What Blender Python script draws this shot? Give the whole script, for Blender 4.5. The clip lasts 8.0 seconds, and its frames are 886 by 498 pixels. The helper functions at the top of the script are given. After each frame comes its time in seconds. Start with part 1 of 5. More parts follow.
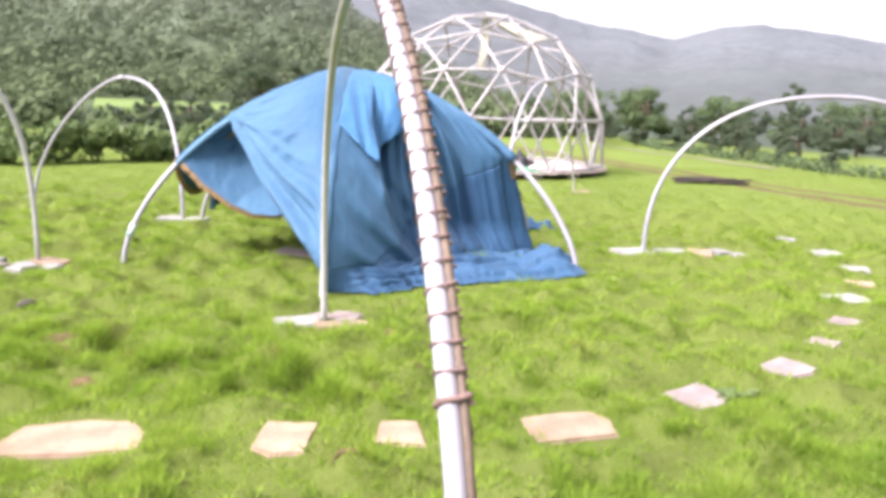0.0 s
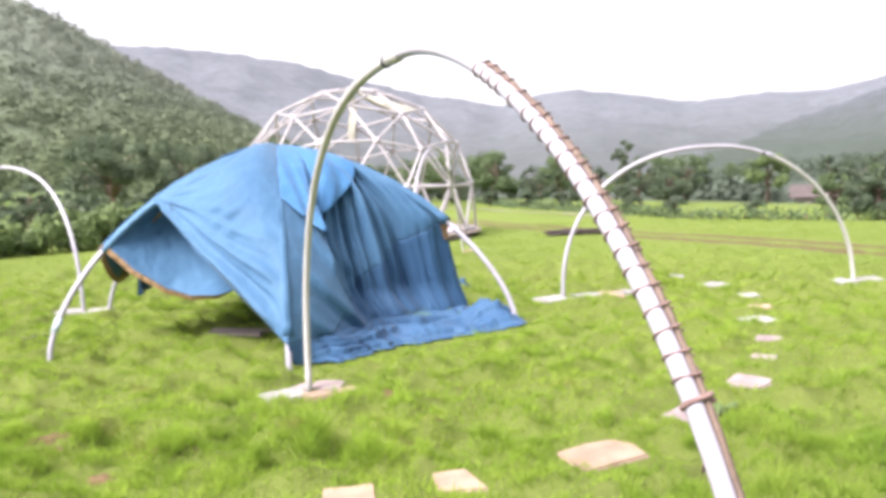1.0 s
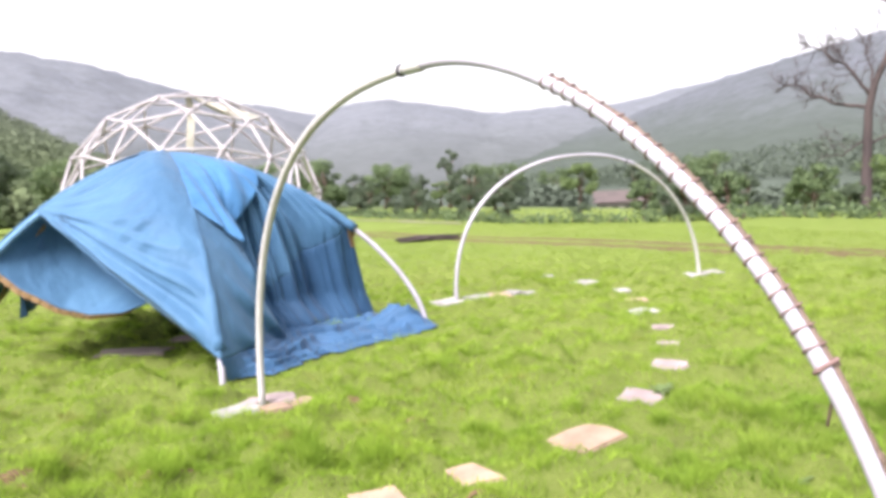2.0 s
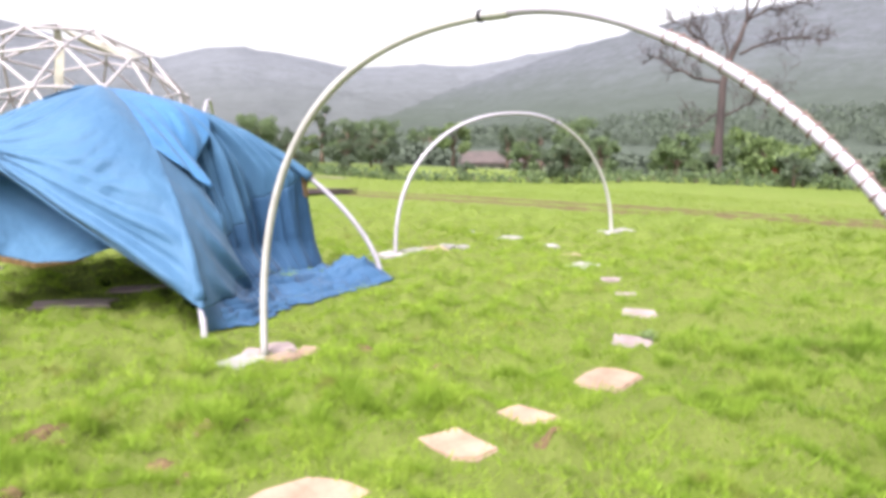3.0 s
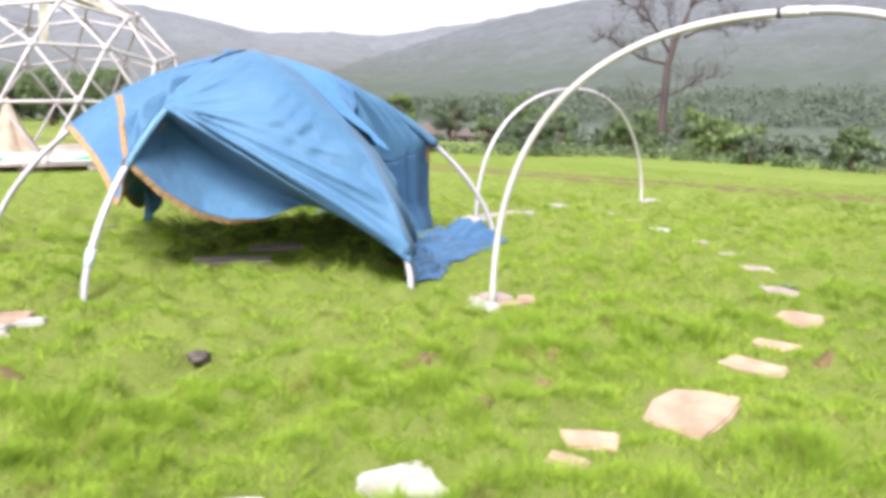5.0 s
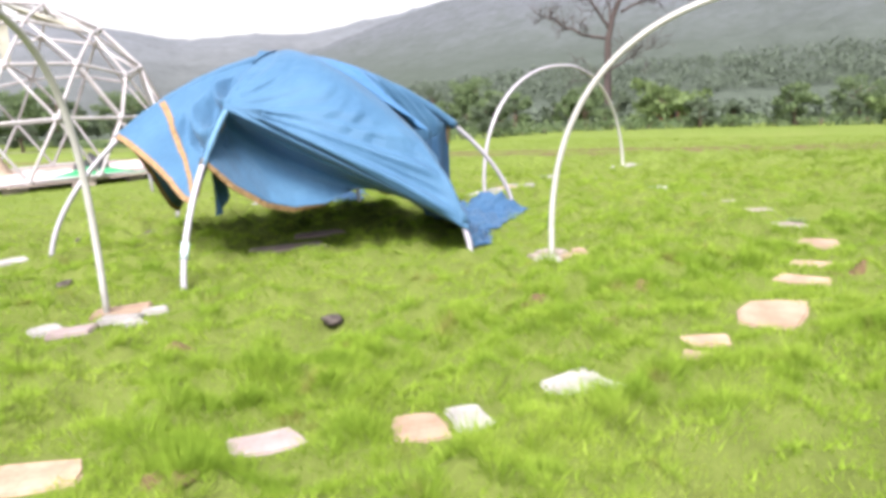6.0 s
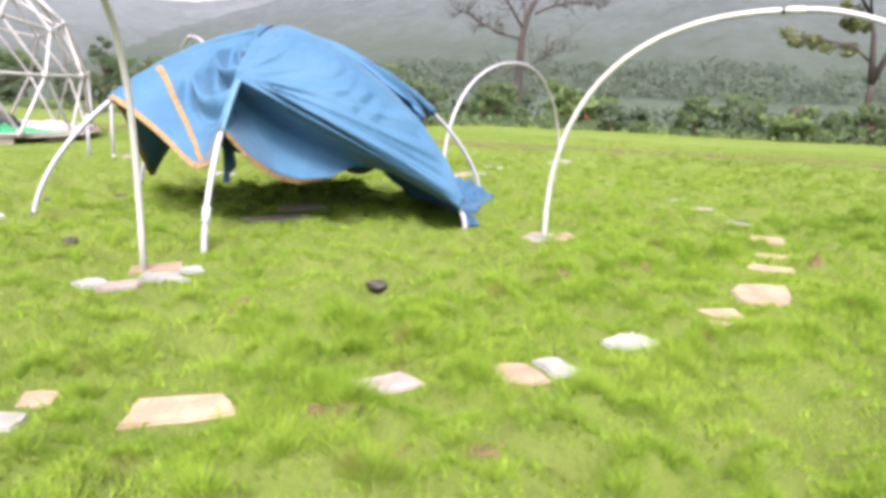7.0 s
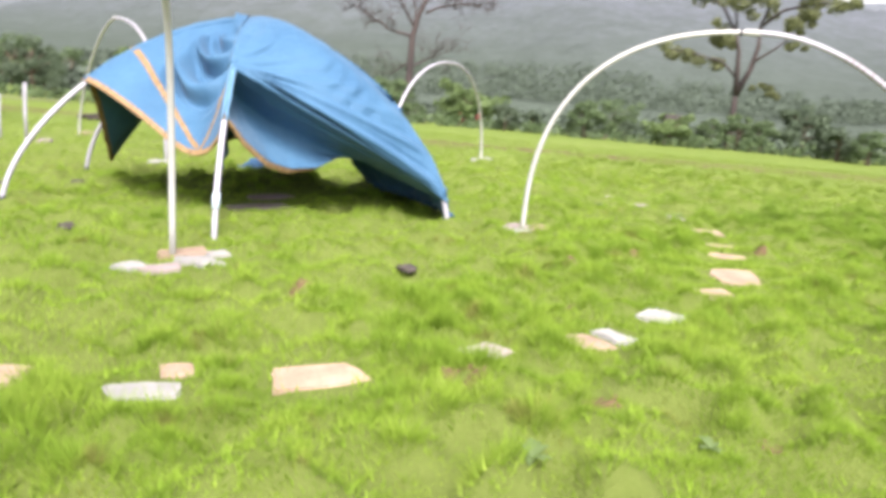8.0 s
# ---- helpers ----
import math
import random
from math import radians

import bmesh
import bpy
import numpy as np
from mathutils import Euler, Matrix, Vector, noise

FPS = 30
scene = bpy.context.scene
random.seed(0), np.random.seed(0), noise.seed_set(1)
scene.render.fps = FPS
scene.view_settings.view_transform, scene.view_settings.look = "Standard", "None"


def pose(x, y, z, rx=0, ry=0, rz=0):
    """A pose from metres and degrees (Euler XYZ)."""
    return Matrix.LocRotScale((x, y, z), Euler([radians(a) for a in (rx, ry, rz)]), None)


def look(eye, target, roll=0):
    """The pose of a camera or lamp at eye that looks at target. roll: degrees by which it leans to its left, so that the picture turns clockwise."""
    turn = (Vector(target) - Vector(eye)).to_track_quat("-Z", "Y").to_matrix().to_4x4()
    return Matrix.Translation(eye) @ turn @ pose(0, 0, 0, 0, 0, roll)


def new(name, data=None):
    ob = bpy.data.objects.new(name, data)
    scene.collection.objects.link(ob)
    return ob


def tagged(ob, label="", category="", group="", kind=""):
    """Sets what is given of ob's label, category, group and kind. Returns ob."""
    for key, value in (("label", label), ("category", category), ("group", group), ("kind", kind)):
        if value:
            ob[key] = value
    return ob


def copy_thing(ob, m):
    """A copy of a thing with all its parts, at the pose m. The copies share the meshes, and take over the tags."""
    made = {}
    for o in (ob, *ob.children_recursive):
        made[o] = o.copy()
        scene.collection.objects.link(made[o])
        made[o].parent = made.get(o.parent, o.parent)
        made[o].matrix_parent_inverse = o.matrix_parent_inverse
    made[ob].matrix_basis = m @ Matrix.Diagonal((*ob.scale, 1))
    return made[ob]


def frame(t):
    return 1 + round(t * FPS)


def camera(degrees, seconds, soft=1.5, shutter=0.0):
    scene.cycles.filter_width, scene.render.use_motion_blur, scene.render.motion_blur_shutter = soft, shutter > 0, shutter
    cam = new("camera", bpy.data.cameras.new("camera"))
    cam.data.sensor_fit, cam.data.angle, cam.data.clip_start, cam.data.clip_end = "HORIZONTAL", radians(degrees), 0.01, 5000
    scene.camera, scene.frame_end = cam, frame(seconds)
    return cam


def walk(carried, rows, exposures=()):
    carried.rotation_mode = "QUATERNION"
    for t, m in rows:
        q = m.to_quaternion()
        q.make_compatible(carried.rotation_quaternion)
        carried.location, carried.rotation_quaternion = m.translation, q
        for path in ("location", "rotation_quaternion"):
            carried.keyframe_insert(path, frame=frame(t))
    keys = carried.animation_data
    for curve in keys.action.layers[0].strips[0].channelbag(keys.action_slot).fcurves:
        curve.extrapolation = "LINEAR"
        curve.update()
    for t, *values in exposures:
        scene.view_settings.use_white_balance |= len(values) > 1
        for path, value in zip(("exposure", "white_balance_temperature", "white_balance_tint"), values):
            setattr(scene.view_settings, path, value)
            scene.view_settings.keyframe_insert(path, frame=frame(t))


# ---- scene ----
cam = camera(61.6, 8.0, soft=3.9, shutter=0.25)
PATH = [
    (0, (0.047, 0.114, 1.536), (-0.006, 2.082, 1.183), 1.4),
    (0.1, (-0.028, 0.085, 1.567), (-0.034, 2.058, 1.240), 0.5),
    (0.2, (-0.103, 0.036, 1.581), (-0.022, 2.008, 1.258), 0.7),
    (0.3, (-0.207, 0.010, 1.580), (-0.064, 1.975, 1.239), 0.3),
    (0.4, (-0.280, -0.001, 1.595), (-0.112, 1.966, 1.276), -0.5),
    (0.5, (-0.362, -0.035, 1.583), (-0.147, 1.929, 1.274), -0.2),
    (0.6, (-0.464, -0.049, 1.588), (-0.209, 1.910, 1.276), 0.4),
    (0.7, (-0.575, -0.052, 1.569), (-0.301, 1.906, 1.263), 0.1),
    (0.8, (-0.691, -0.052, 1.544), (-0.394, 1.913, 1.323), -3.0),
    (0.9, (-0.804, -0.053, 1.513), (-0.485, 1.912, 1.317), -4.8),
    (1, (-0.894, -0.055, 1.497), (-0.548, 1.907, 1.325), -2.3),
    (1.1, (-1.002, -0.046, 1.530), (-0.621, 1.909, 1.341), -1.2),
    (1.2, (-1.109, -0.026, 1.520), (-0.694, 1.921, 1.325), -2.4),
    (2.3, (-2.159, 0.256, 1.532), (-1.235, 2.021, 1.360), -1.2),
    (2.4, (-2.249, 0.318, 1.545), (-1.298, 2.067, 1.357), -1.1),
    (2.5, (-2.353, 0.341, 1.540), (-1.371, 2.071, 1.333), -1.1),
    (2.6, (-2.452, 0.389, 1.544), (-1.420, 2.083, 1.286), 0.6),
    (2.7, (-2.547, 0.458, 1.537), (-1.466, 2.113, 1.232), 0.6),
    (2.8, (-2.643, 0.528, 1.535), (-1.533, 2.162, 1.219), 0.7),
    (2.9, (-2.744, 0.579, 1.526), (-1.599, 2.191, 1.223), 1.5),
    (3, (-2.870, 0.614, 1.504), (-1.725, 2.227, 1.210), -0.4),
    (3.1, (-2.959, 0.681, 1.514), (-1.816, 2.283, 1.158), -0.1),
    (3.2, (-3.062, 0.752, 1.501), (-1.947, 2.381, 1.176), -0.2),
    (3.3, (-3.164, 0.798, 1.513), (-2.074, 2.448, 1.213), 0.7),
    (3.4, (-3.267, 0.849, 1.516), (-2.142, 2.482, 1.257), 1.1),
    (3.5, (-3.400, 0.879, 1.487), (-2.236, 2.488, 1.253), 0.3),
    (3.6, (-3.499, 0.958, 1.503), (-2.327, 2.558, 1.249), -0.3),
    (3.7, (-3.615, 0.993, 1.468), (-2.377, 2.534, 1.165), -1.3),
    (3.8, (-3.729, 1.061, 1.467), (-2.435, 2.547, 1.128), 3.4),
    (3.9, (-3.827, 1.122, 1.466), (-2.511, 2.582, 1.099), 3.3),
    (4, (-3.948, 1.190, 1.444), (-2.678, 2.684, 1.048), 0.1),
    (4.1, (-4.051, 1.259, 1.480), (-2.805, 2.770, 1.073), -0.4),
    (4.2, (-4.185, 1.278, 1.487), (-2.964, 2.819, 1.116), -0.4),
    (4.3, (-4.263, 1.303, 1.507), (-3.035, 2.839, 1.144), -0.0),
    (4.4, (-4.361, 1.337, 1.515), (-3.114, 2.857, 1.144), -0.5),
    (4.5, (-4.488, 1.374, 1.513), (-3.214, 2.876, 1.164), -1.1),
    (4.6, (-4.639, 1.396, 1.502), (-3.321, 2.860, 1.153), -1.3),
    (4.7, (-4.733, 1.438, 1.534), (-3.415, 2.871, 1.077), 0.0),
    (4.8, (-4.870, 1.486, 1.531), (-3.526, 2.898, 1.086), 2.7),
    (4.9, (-4.971, 1.521, 1.529), (-3.646, 2.952, 1.089), 2.6),
    (5, (-5.116, 1.552, 1.485), (-3.782, 2.997, 1.119), 1.3),
    (5.1, (-5.238, 1.587, 1.480), (-3.926, 3.049, 1.106), 0.9),
    (5.2, (-5.373, 1.615, 1.440), (-4.064, 3.077, 1.056), -0.9),
    (6.3, (-6.605, 1.938, 1.409), (-5.121, 3.220, 1.018), -1.5),
    (6.4, (-6.711, 1.999, 1.427), (-5.237, 3.289, 1.024), 1.6),
    (6.5, (-6.809, 2.041, 1.435), (-5.323, 3.318, 1.033), 1.5),
    (6.6, (-6.888, 2.095, 1.441), (-5.381, 3.350, 1.054), 0.9),
    (6.7, (-7.000, 2.146, 1.448), (-5.466, 3.379, 1.090), 0.1),
    (6.8, (-7.141, 2.211, 1.433), (-5.570, 3.376, 1.019), 2.0),
    (6.9, (-7.243, 2.268, 1.422), (-5.648, 3.397, 0.998), 1.6),
    (7, (-7.354, 2.328, 1.429), (-5.734, 3.420, 1.002), 1.4),
    (7.1, (-7.436, 2.406, 1.417), (-5.811, 3.489, 0.983), 0.9),
    (7.2, (-7.526, 2.480, 1.424), (-5.887, 3.546, 1.000), 1.1),
    (7.3, (-7.611, 2.563, 1.419), (-5.975, 3.633, 0.996), 1.1),
    (7.4, (-7.699, 2.653, 1.431), (-6.056, 3.723, 1.035), 2.4),
    (7.5, (-7.791, 2.731, 1.428), (-6.119, 3.767, 1.066), 2.2),
    (7.6, (-7.900, 2.823, 1.423), (-6.174, 3.786, 1.119), 1.9),
    (7.7, (-8.010, 2.900, 1.415), (-6.272, 3.814, 1.037), 2.8),
    (7.9, (-8.220, 3.064, 1.403), (-6.458, 3.891, 0.944), 4.9),
    (8, (-8.329, 3.149, 1.399), (-6.536, 3.928, 0.977), 4.0),
]
walk(cam, [(t, look(eye, target, roll)) for t, eye, target, roll in PATH], exposures=[(0.0, 2.09, 6550, 19), (2.3, 2.03, 6550, 18), (5.0, 1.98, 6600, 15), (8.0, 1.97, 6650, 14)])

# ---- sky and sun: a bright overcast day ----
world = bpy.data.worlds.new("world")
scene.world = world
world.use_nodes = True
wt = world.node_tree
wt.nodes.clear()
sky = wt.nodes.new("ShaderNodeTexSky")
sky.sky_type = "NISHITA"
sky.sun_disc = False
sky.sun_elevation, sky.sun_rotation = radians(51), radians(238)
sky.dust_density, sky.air_density = 4.0, 1.0
grey = wt.nodes.new("ShaderNodeHueSaturation")
grey.inputs["Saturation"].default_value = 0.18
grey.inputs["Value"].default_value = 1.0
back = wt.nodes.new("ShaderNodeBackground")
back.inputs["Strength"].default_value = 0.095
wout = wt.nodes.new("ShaderNodeOutputWorld")
wt.links.new(sky.outputs[0], grey.inputs["Color"])
wt.links.new(grey.outputs[0], back.inputs[0])
wt.links.new(back.outputs[0], wout.inputs[0])
sun = new("sun", bpy.data.lights.new("sun", "SUN"))
sun.data.energy, sun.data.angle, sun.data.color = 2.1, radians(26), (1.0, 0.97, 0.93)
sun.matrix_world = look((-26, -16, 38), (0, 0, 0))


# ---- materials ----
class Mat:
    """A small node builder for one procedural material."""

    def __init__(self, name, rough=0.7, metal=0.0, spec=0.3):
        self.m = bpy.data.materials.new(name)
        self.m.use_nodes = True
        self.t = self.m.node_tree
        self.t.nodes.clear()
        self.out = self.t.nodes.new("ShaderNodeOutputMaterial")
        self.b = self.t.nodes.new("ShaderNodeBsdfPrincipled")
        self.b.inputs["Roughness"].default_value = rough
        self.b.inputs["Metallic"].default_value = metal
        self.b.inputs["Specular IOR Level"].default_value = spec
        self.link(self.b.outputs[0], self.out.inputs["Surface"])
        self.pos = self.t.nodes.new("ShaderNodeTexCoord").outputs["Object"]

    def link(self, a, b):
        self.t.links.new(a, b)

    def noise(self, scale, detail=4, rough=0.6, coord=None, stretch=None):
        n = self.t.nodes.new("ShaderNodeTexNoise")
        n.inputs["Scale"].default_value = scale
        n.inputs["Detail"].default_value = detail
        n.inputs["Roughness"].default_value = rough
        src = coord or self.pos
        if stretch:
            mp = self.t.nodes.new("ShaderNodeMapping")
            mp.inputs["Scale"].default_value = stretch
            self.link(src, mp.inputs[0])
            src = mp.outputs[0]
        self.link(src, n.inputs["Vector"])
        return n.outputs["Fac"]

    def ramp(self, fac, *stops):
        r = self.t.nodes.new("ShaderNodeValToRGB")
        e = r.color_ramp.elements
        while len(e) < len(stops):
            e.new(0.5)
        for el, (p, c) in zip(e, stops):
            el.position, el.color = p, (*c, 1)
        self.link(fac, r.inputs[0])
        return r.outputs[0]

    def mix(self, fac, a, b, kind="MIX"):
        n = self.t.nodes.new("ShaderNodeMix")
        n.data_type, n.blend_type = "RGBA", kind
        for sock, v in ((n.inputs[0], fac), (n.inputs[6], a), (n.inputs[7], b)):
            if isinstance(v, (int, float)):
                sock.default_value = v
            elif isinstance(v, tuple):
                sock.default_value = (*v, 1)
            else:
                self.link(v, sock)
        return n.outputs[2]

    def math(self, op, a, b=0.5):
        n = self.t.nodes.new("ShaderNodeMath")
        n.operation = op
        for sock, v in ((n.inputs[0], a), (n.inputs[1], b)):
            if isinstance(v, (int, float)):
                sock.default_value = v
            else:
                self.link(v, sock)
        return n.outputs[0]

    def island(self):
        return self.t.nodes.new("ShaderNodeNewGeometry").outputs["Random Per Island"]

    def random(self):
        return self.t.nodes.new("ShaderNodeObjectInfo").outputs["Random"]

    def color(self, c):
        if isinstance(c, tuple):
            self.b.inputs["Base Color"].default_value = (*c, 1)
        else:
            self.link(c, self.b.inputs["Base Color"])
        return self

    def bump(self, height, strength=0.3, distance=0.01):
        n = self.t.nodes.new("ShaderNodeBump")
        n.inputs["Strength"].default_value = strength
        n.inputs["Distance"].default_value = distance
        self.link(height, n.inputs["Height"])
        self.link(n.outputs[0], self.b.inputs["Normal"])
        return self

    def translucent(self, colour, amount):
        """Light that passes through a thin leaf or cloth."""
        tr = self.t.nodes.new("ShaderNodeBsdfTranslucent")
        if isinstance(colour, tuple):
            tr.inputs[0].default_value = (*colour, 1)
        else:
            self.link(colour, tr.inputs[0])
        mx = self.t.nodes.new("ShaderNodeMixShader")
        mx.inputs[0].default_value = amount
        self.link(self.b.outputs[0], mx.inputs[1])
        self.link(tr.outputs[0], mx.inputs[2])
        self.link(mx.outputs[0], self.out.inputs["Surface"])
        return self


def blend_mat(name, dark, light, scale=6.0, fine=60.0, rough=0.7, bump=0.3, dist=0.006, spec=0.3, tint=0.0, stretch=None):
    """Two tones in broad stains and fine grain, with relief."""
    m = Mat(name, rough, spec=spec)
    big, small = m.noise(scale, 5, 0.6, stretch=stretch), m.noise(fine, 3, 0.7, stretch=stretch)
    f = m.math("ADD", m.math("MULTIPLY", big, 0.7), m.math("MULTIPLY", small, 0.3))
    c = m.ramp(f, (0.36, dark), (0.64, light))
    if tint:
        hs = m.t.nodes.new("ShaderNodeHueSaturation")
        m.link(c, hs.inputs["Color"])
        m.link(m.math("ADD", m.math("MULTIPLY", m.random(), tint), 1 - tint / 2), hs.inputs["Value"])
        c = hs.outputs[0]
    m.color(c).bump(f, bump, dist)
    return m.m


def leaf_mat(name, dark, light, trans=0.35):
    m = Mat(name, 0.55, spec=0.25)
    c = m.ramp(m.math("ADD", m.math("MULTIPLY", m.island(), 0.55), m.math("MULTIPLY", m.noise(1.3, 3), 0.45)), (0.2, dark), (0.75, light))
    m.color(c).translucent(c, trans)
    return m.m


def cloth_mat(name, deep, pale):
    m = Mat(name, 0.62, spec=0.25)
    m.b.inputs["Sheen Weight"].default_value = 0.08
    c = m.ramp(m.noise(1.6, 5, 0.6), (0.3, deep), (0.7, pale))
    weave = m.noise(260, 2)
    crease = m.noise(7.0, 5, 0.55, stretch=(1.0, 1.0, 0.35))
    c = m.mix(m.math("MULTIPLY", m.noise(40, 4), 0.25), c, deep)
    m.color(c).bump(m.math("ADD", crease, m.math("MULTIPLY", weave, 0.05)), 0.8, 0.035)
    m.translucent(c, 0.1)
    return m.m


def pipe_mat(name, clean, dirty, amount):
    m = Mat(name, 0.35, spec=0.5)
    streak = m.noise(3.0, 6, 0.7)
    grit = m.noise(45, 4, 0.7)
    f = m.math("MULTIPLY", m.math("GREATER_THAN", m.math("ADD", m.math("MULTIPLY", streak, 0.7), m.math("MULTIPLY", grit, 0.3)), 1 - amount), 0.8)
    soft = m.ramp(m.math("ADD", m.math("MULTIPLY", streak, 0.75), m.math("MULTIPLY", grit, 0.25)), (0.35, clean), (0.72, dirty))
    m.color(m.mix(f, soft, dirty)).bump(grit, 0.08, 0.002)
    return m.m


PVC = pipe_mat("white_pvc", (0.375, 0.36, 0.43), (0.29, 0.275, 0.305), 0.34)
PVC_CREAM = pipe_mat("aged_cream_pvc", (0.44, 0.435, 0.44), (0.34, 0.33, 0.315), 0.38)
PVC_BLUE = pipe_mat("pale_blue_pvc", (0.50, 0.60, 0.70), (0.42, 0.48, 0.52), 0.34)
STEEL = pipe_mat("white_painted_steel", (0.41, 0.40, 0.44), (0.22, 0.18, 0.17), 0.44)
BAMBOO = blend_mat("dry_bamboo", (0.085, 0.060, 0.048), (0.18, 0.13, 0.10), 9, 80, 0.6, stretch=(1, 1, 0.3))
ROPE = blend_mat("brown_rope", (0.12, 0.075, 0.072), (0.26, 0.17, 0.155), 40, 220, 0.9, 0.8)
TAPE_BLACK = blend_mat("black_tape", (0.015, 0.015, 0.02), (0.05, 0.05, 0.06), 20, 120, 0.5)
CLOTH = cloth_mat("blue_cloth", (0.036, 0.106, 0.205), (0.060, 0.150, 0.262))
# Darker blue below the seam, with the skirt's and tail's shade in its colour.
CLOTH_DEEP_SHADED = cloth_mat("deep_shaded_blue_cloth", (0.023, 0.074, 0.162), (0.041, 0.110, 0.215))
CLOTH_FLAP = cloth_mat("bright_blue_cloth", (0.032, 0.125, 0.275), (0.056, 0.18, 0.355))
CLOTH_PALE = cloth_mat("faded_blue_cloth", (0.10, 0.22, 0.36), (0.15, 0.29, 0.43))
GOLD = blend_mat("gold_braid", (0.14, 0.085, 0.042), (0.32, 0.205, 0.10), 30, 160, 0.65, 0.9, 0.008, 0.3)
STONE_TAN = blend_mat("tan_sandstone", (0.21, 0.142, 0.102), (0.35, 0.26, 0.20), 5, 55, 0.85, 0.6, 0.012, tint=0.3)
STONE_PINK = blend_mat("pinkish_slab", (0.20, 0.155, 0.155), (0.32, 0.265, 0.265), 5, 60, 0.85, 0.6, 0.012, tint=0.25)
STONE_GREY = blend_mat("pale_grey_slab", (0.19, 0.183, 0.182), (0.325, 0.312, 0.305), 6, 60, 0.85, 0.6, 0.012, tint=0.25)
DARK_STONE = blend_mat("dark_wet_stone", (0.03, 0.026, 0.026), (0.11, 0.09, 0.085), 9, 70, 0.9, 0.9, 0.012, 0.15)
BARK = blend_mat("bark", (0.06, 0.042, 0.032), (0.16, 0.115, 0.09), 3, 25, 0.9, 0.9, 0.05, stretch=(1, 1, 0.25))
DEADWOOD = blend_mat("dead_bark", (0.038, 0.030, 0.031), (0.075, 0.057, 0.055), 2, 18, 0.9, 0.9, 0.05, stretch=(1, 1, 0.25))
LEAF_DARK = leaf_mat("dark_leaves", (0.062, 0.088, 0.056), (0.112, 0.148, 0.092))
LEAF_MID = leaf_mat("green_leaves", (0.07, 0.11, 0.055), (0.145, 0.20, 0.09))
LEAF_LIGHT = leaf_mat("light_leaves", (0.085, 0.13, 0.05), (0.155, 0.215, 0.08))
LEAF_OLIVE = leaf_mat("olive_leaves", (0.085, 0.10, 0.045), (0.20, 0.215, 0.10))
ROOF = blend_mat("clay_roof", (0.06, 0.05, 0.05), (0.105, 0.083, 0.08), 2, 20, 0.85)
PLASTER = blend_mat("pale_plaster", (0.34, 0.31, 0.27), (0.48, 0.44, 0.385), 1.5, 14, 0.9)
DARK_GLASS = blend_mat("dark_opening", (0.02, 0.02, 0.02), (0.05, 0.05, 0.05), 3, 20, 0.3)
PLANK = blend_mat("pale_planks", (0.20, 0.165, 0.15), (0.37, 0.315, 0.29), 3, 40, 0.8, 0.5, stretch=(0.3, 1, 1))
SHEET_GREEN = blend_mat("green_sheet", (0.02, 0.22, 0.09), (0.05, 0.40, 0.18), 3, 30, 0.5)
SHEET_BEIGE = blend_mat("beige_drape", (0.28, 0.22, 0.17), (0.46, 0.38, 0.30), 3, 30, 0.9)
SHEET_YELLOW = blend_mat("yellowed_sheet", (0.24, 0.23, 0.19), (0.36, 0.35, 0.305), 3, 30, 0.7)
SHEET_RED = blend_mat("dark_red_cloth", (0.16, 0.015, 0.02), (0.34, 0.04, 0.05), 4, 30, 0.8)
SHEET_PALE = blend_mat("pale_pink_sheet", (0.40, 0.30, 0.31), (0.62, 0.51, 0.52), 3, 30, 0.8)
LANE = blend_mat("pale_dirt_lane", (0.15, 0.14, 0.10), (0.24, 0.22, 0.16), 0.8, 9, 0.95)
SOIL = blend_mat("bare_soil", (0.07, 0.045, 0.025), (0.16, 0.105, 0.055), 14, 90, 0.95, 0.9, 0.02)
MEADOW = blend_mat("bright_meadow", (0.10, 0.155, 0.045), (0.14, 0.20, 0.06), 0.1, 1.5, 0.95)
RED_PAINT = blend_mat("red_paint", (0.20, 0.035, 0.03), (0.32, 0.07, 0.055), 3, 30, 0.4)
RUBBER = blend_mat("black_rubber", (0.015, 0.015, 0.015), (0.05, 0.05, 0.05), 10, 60, 0.8)


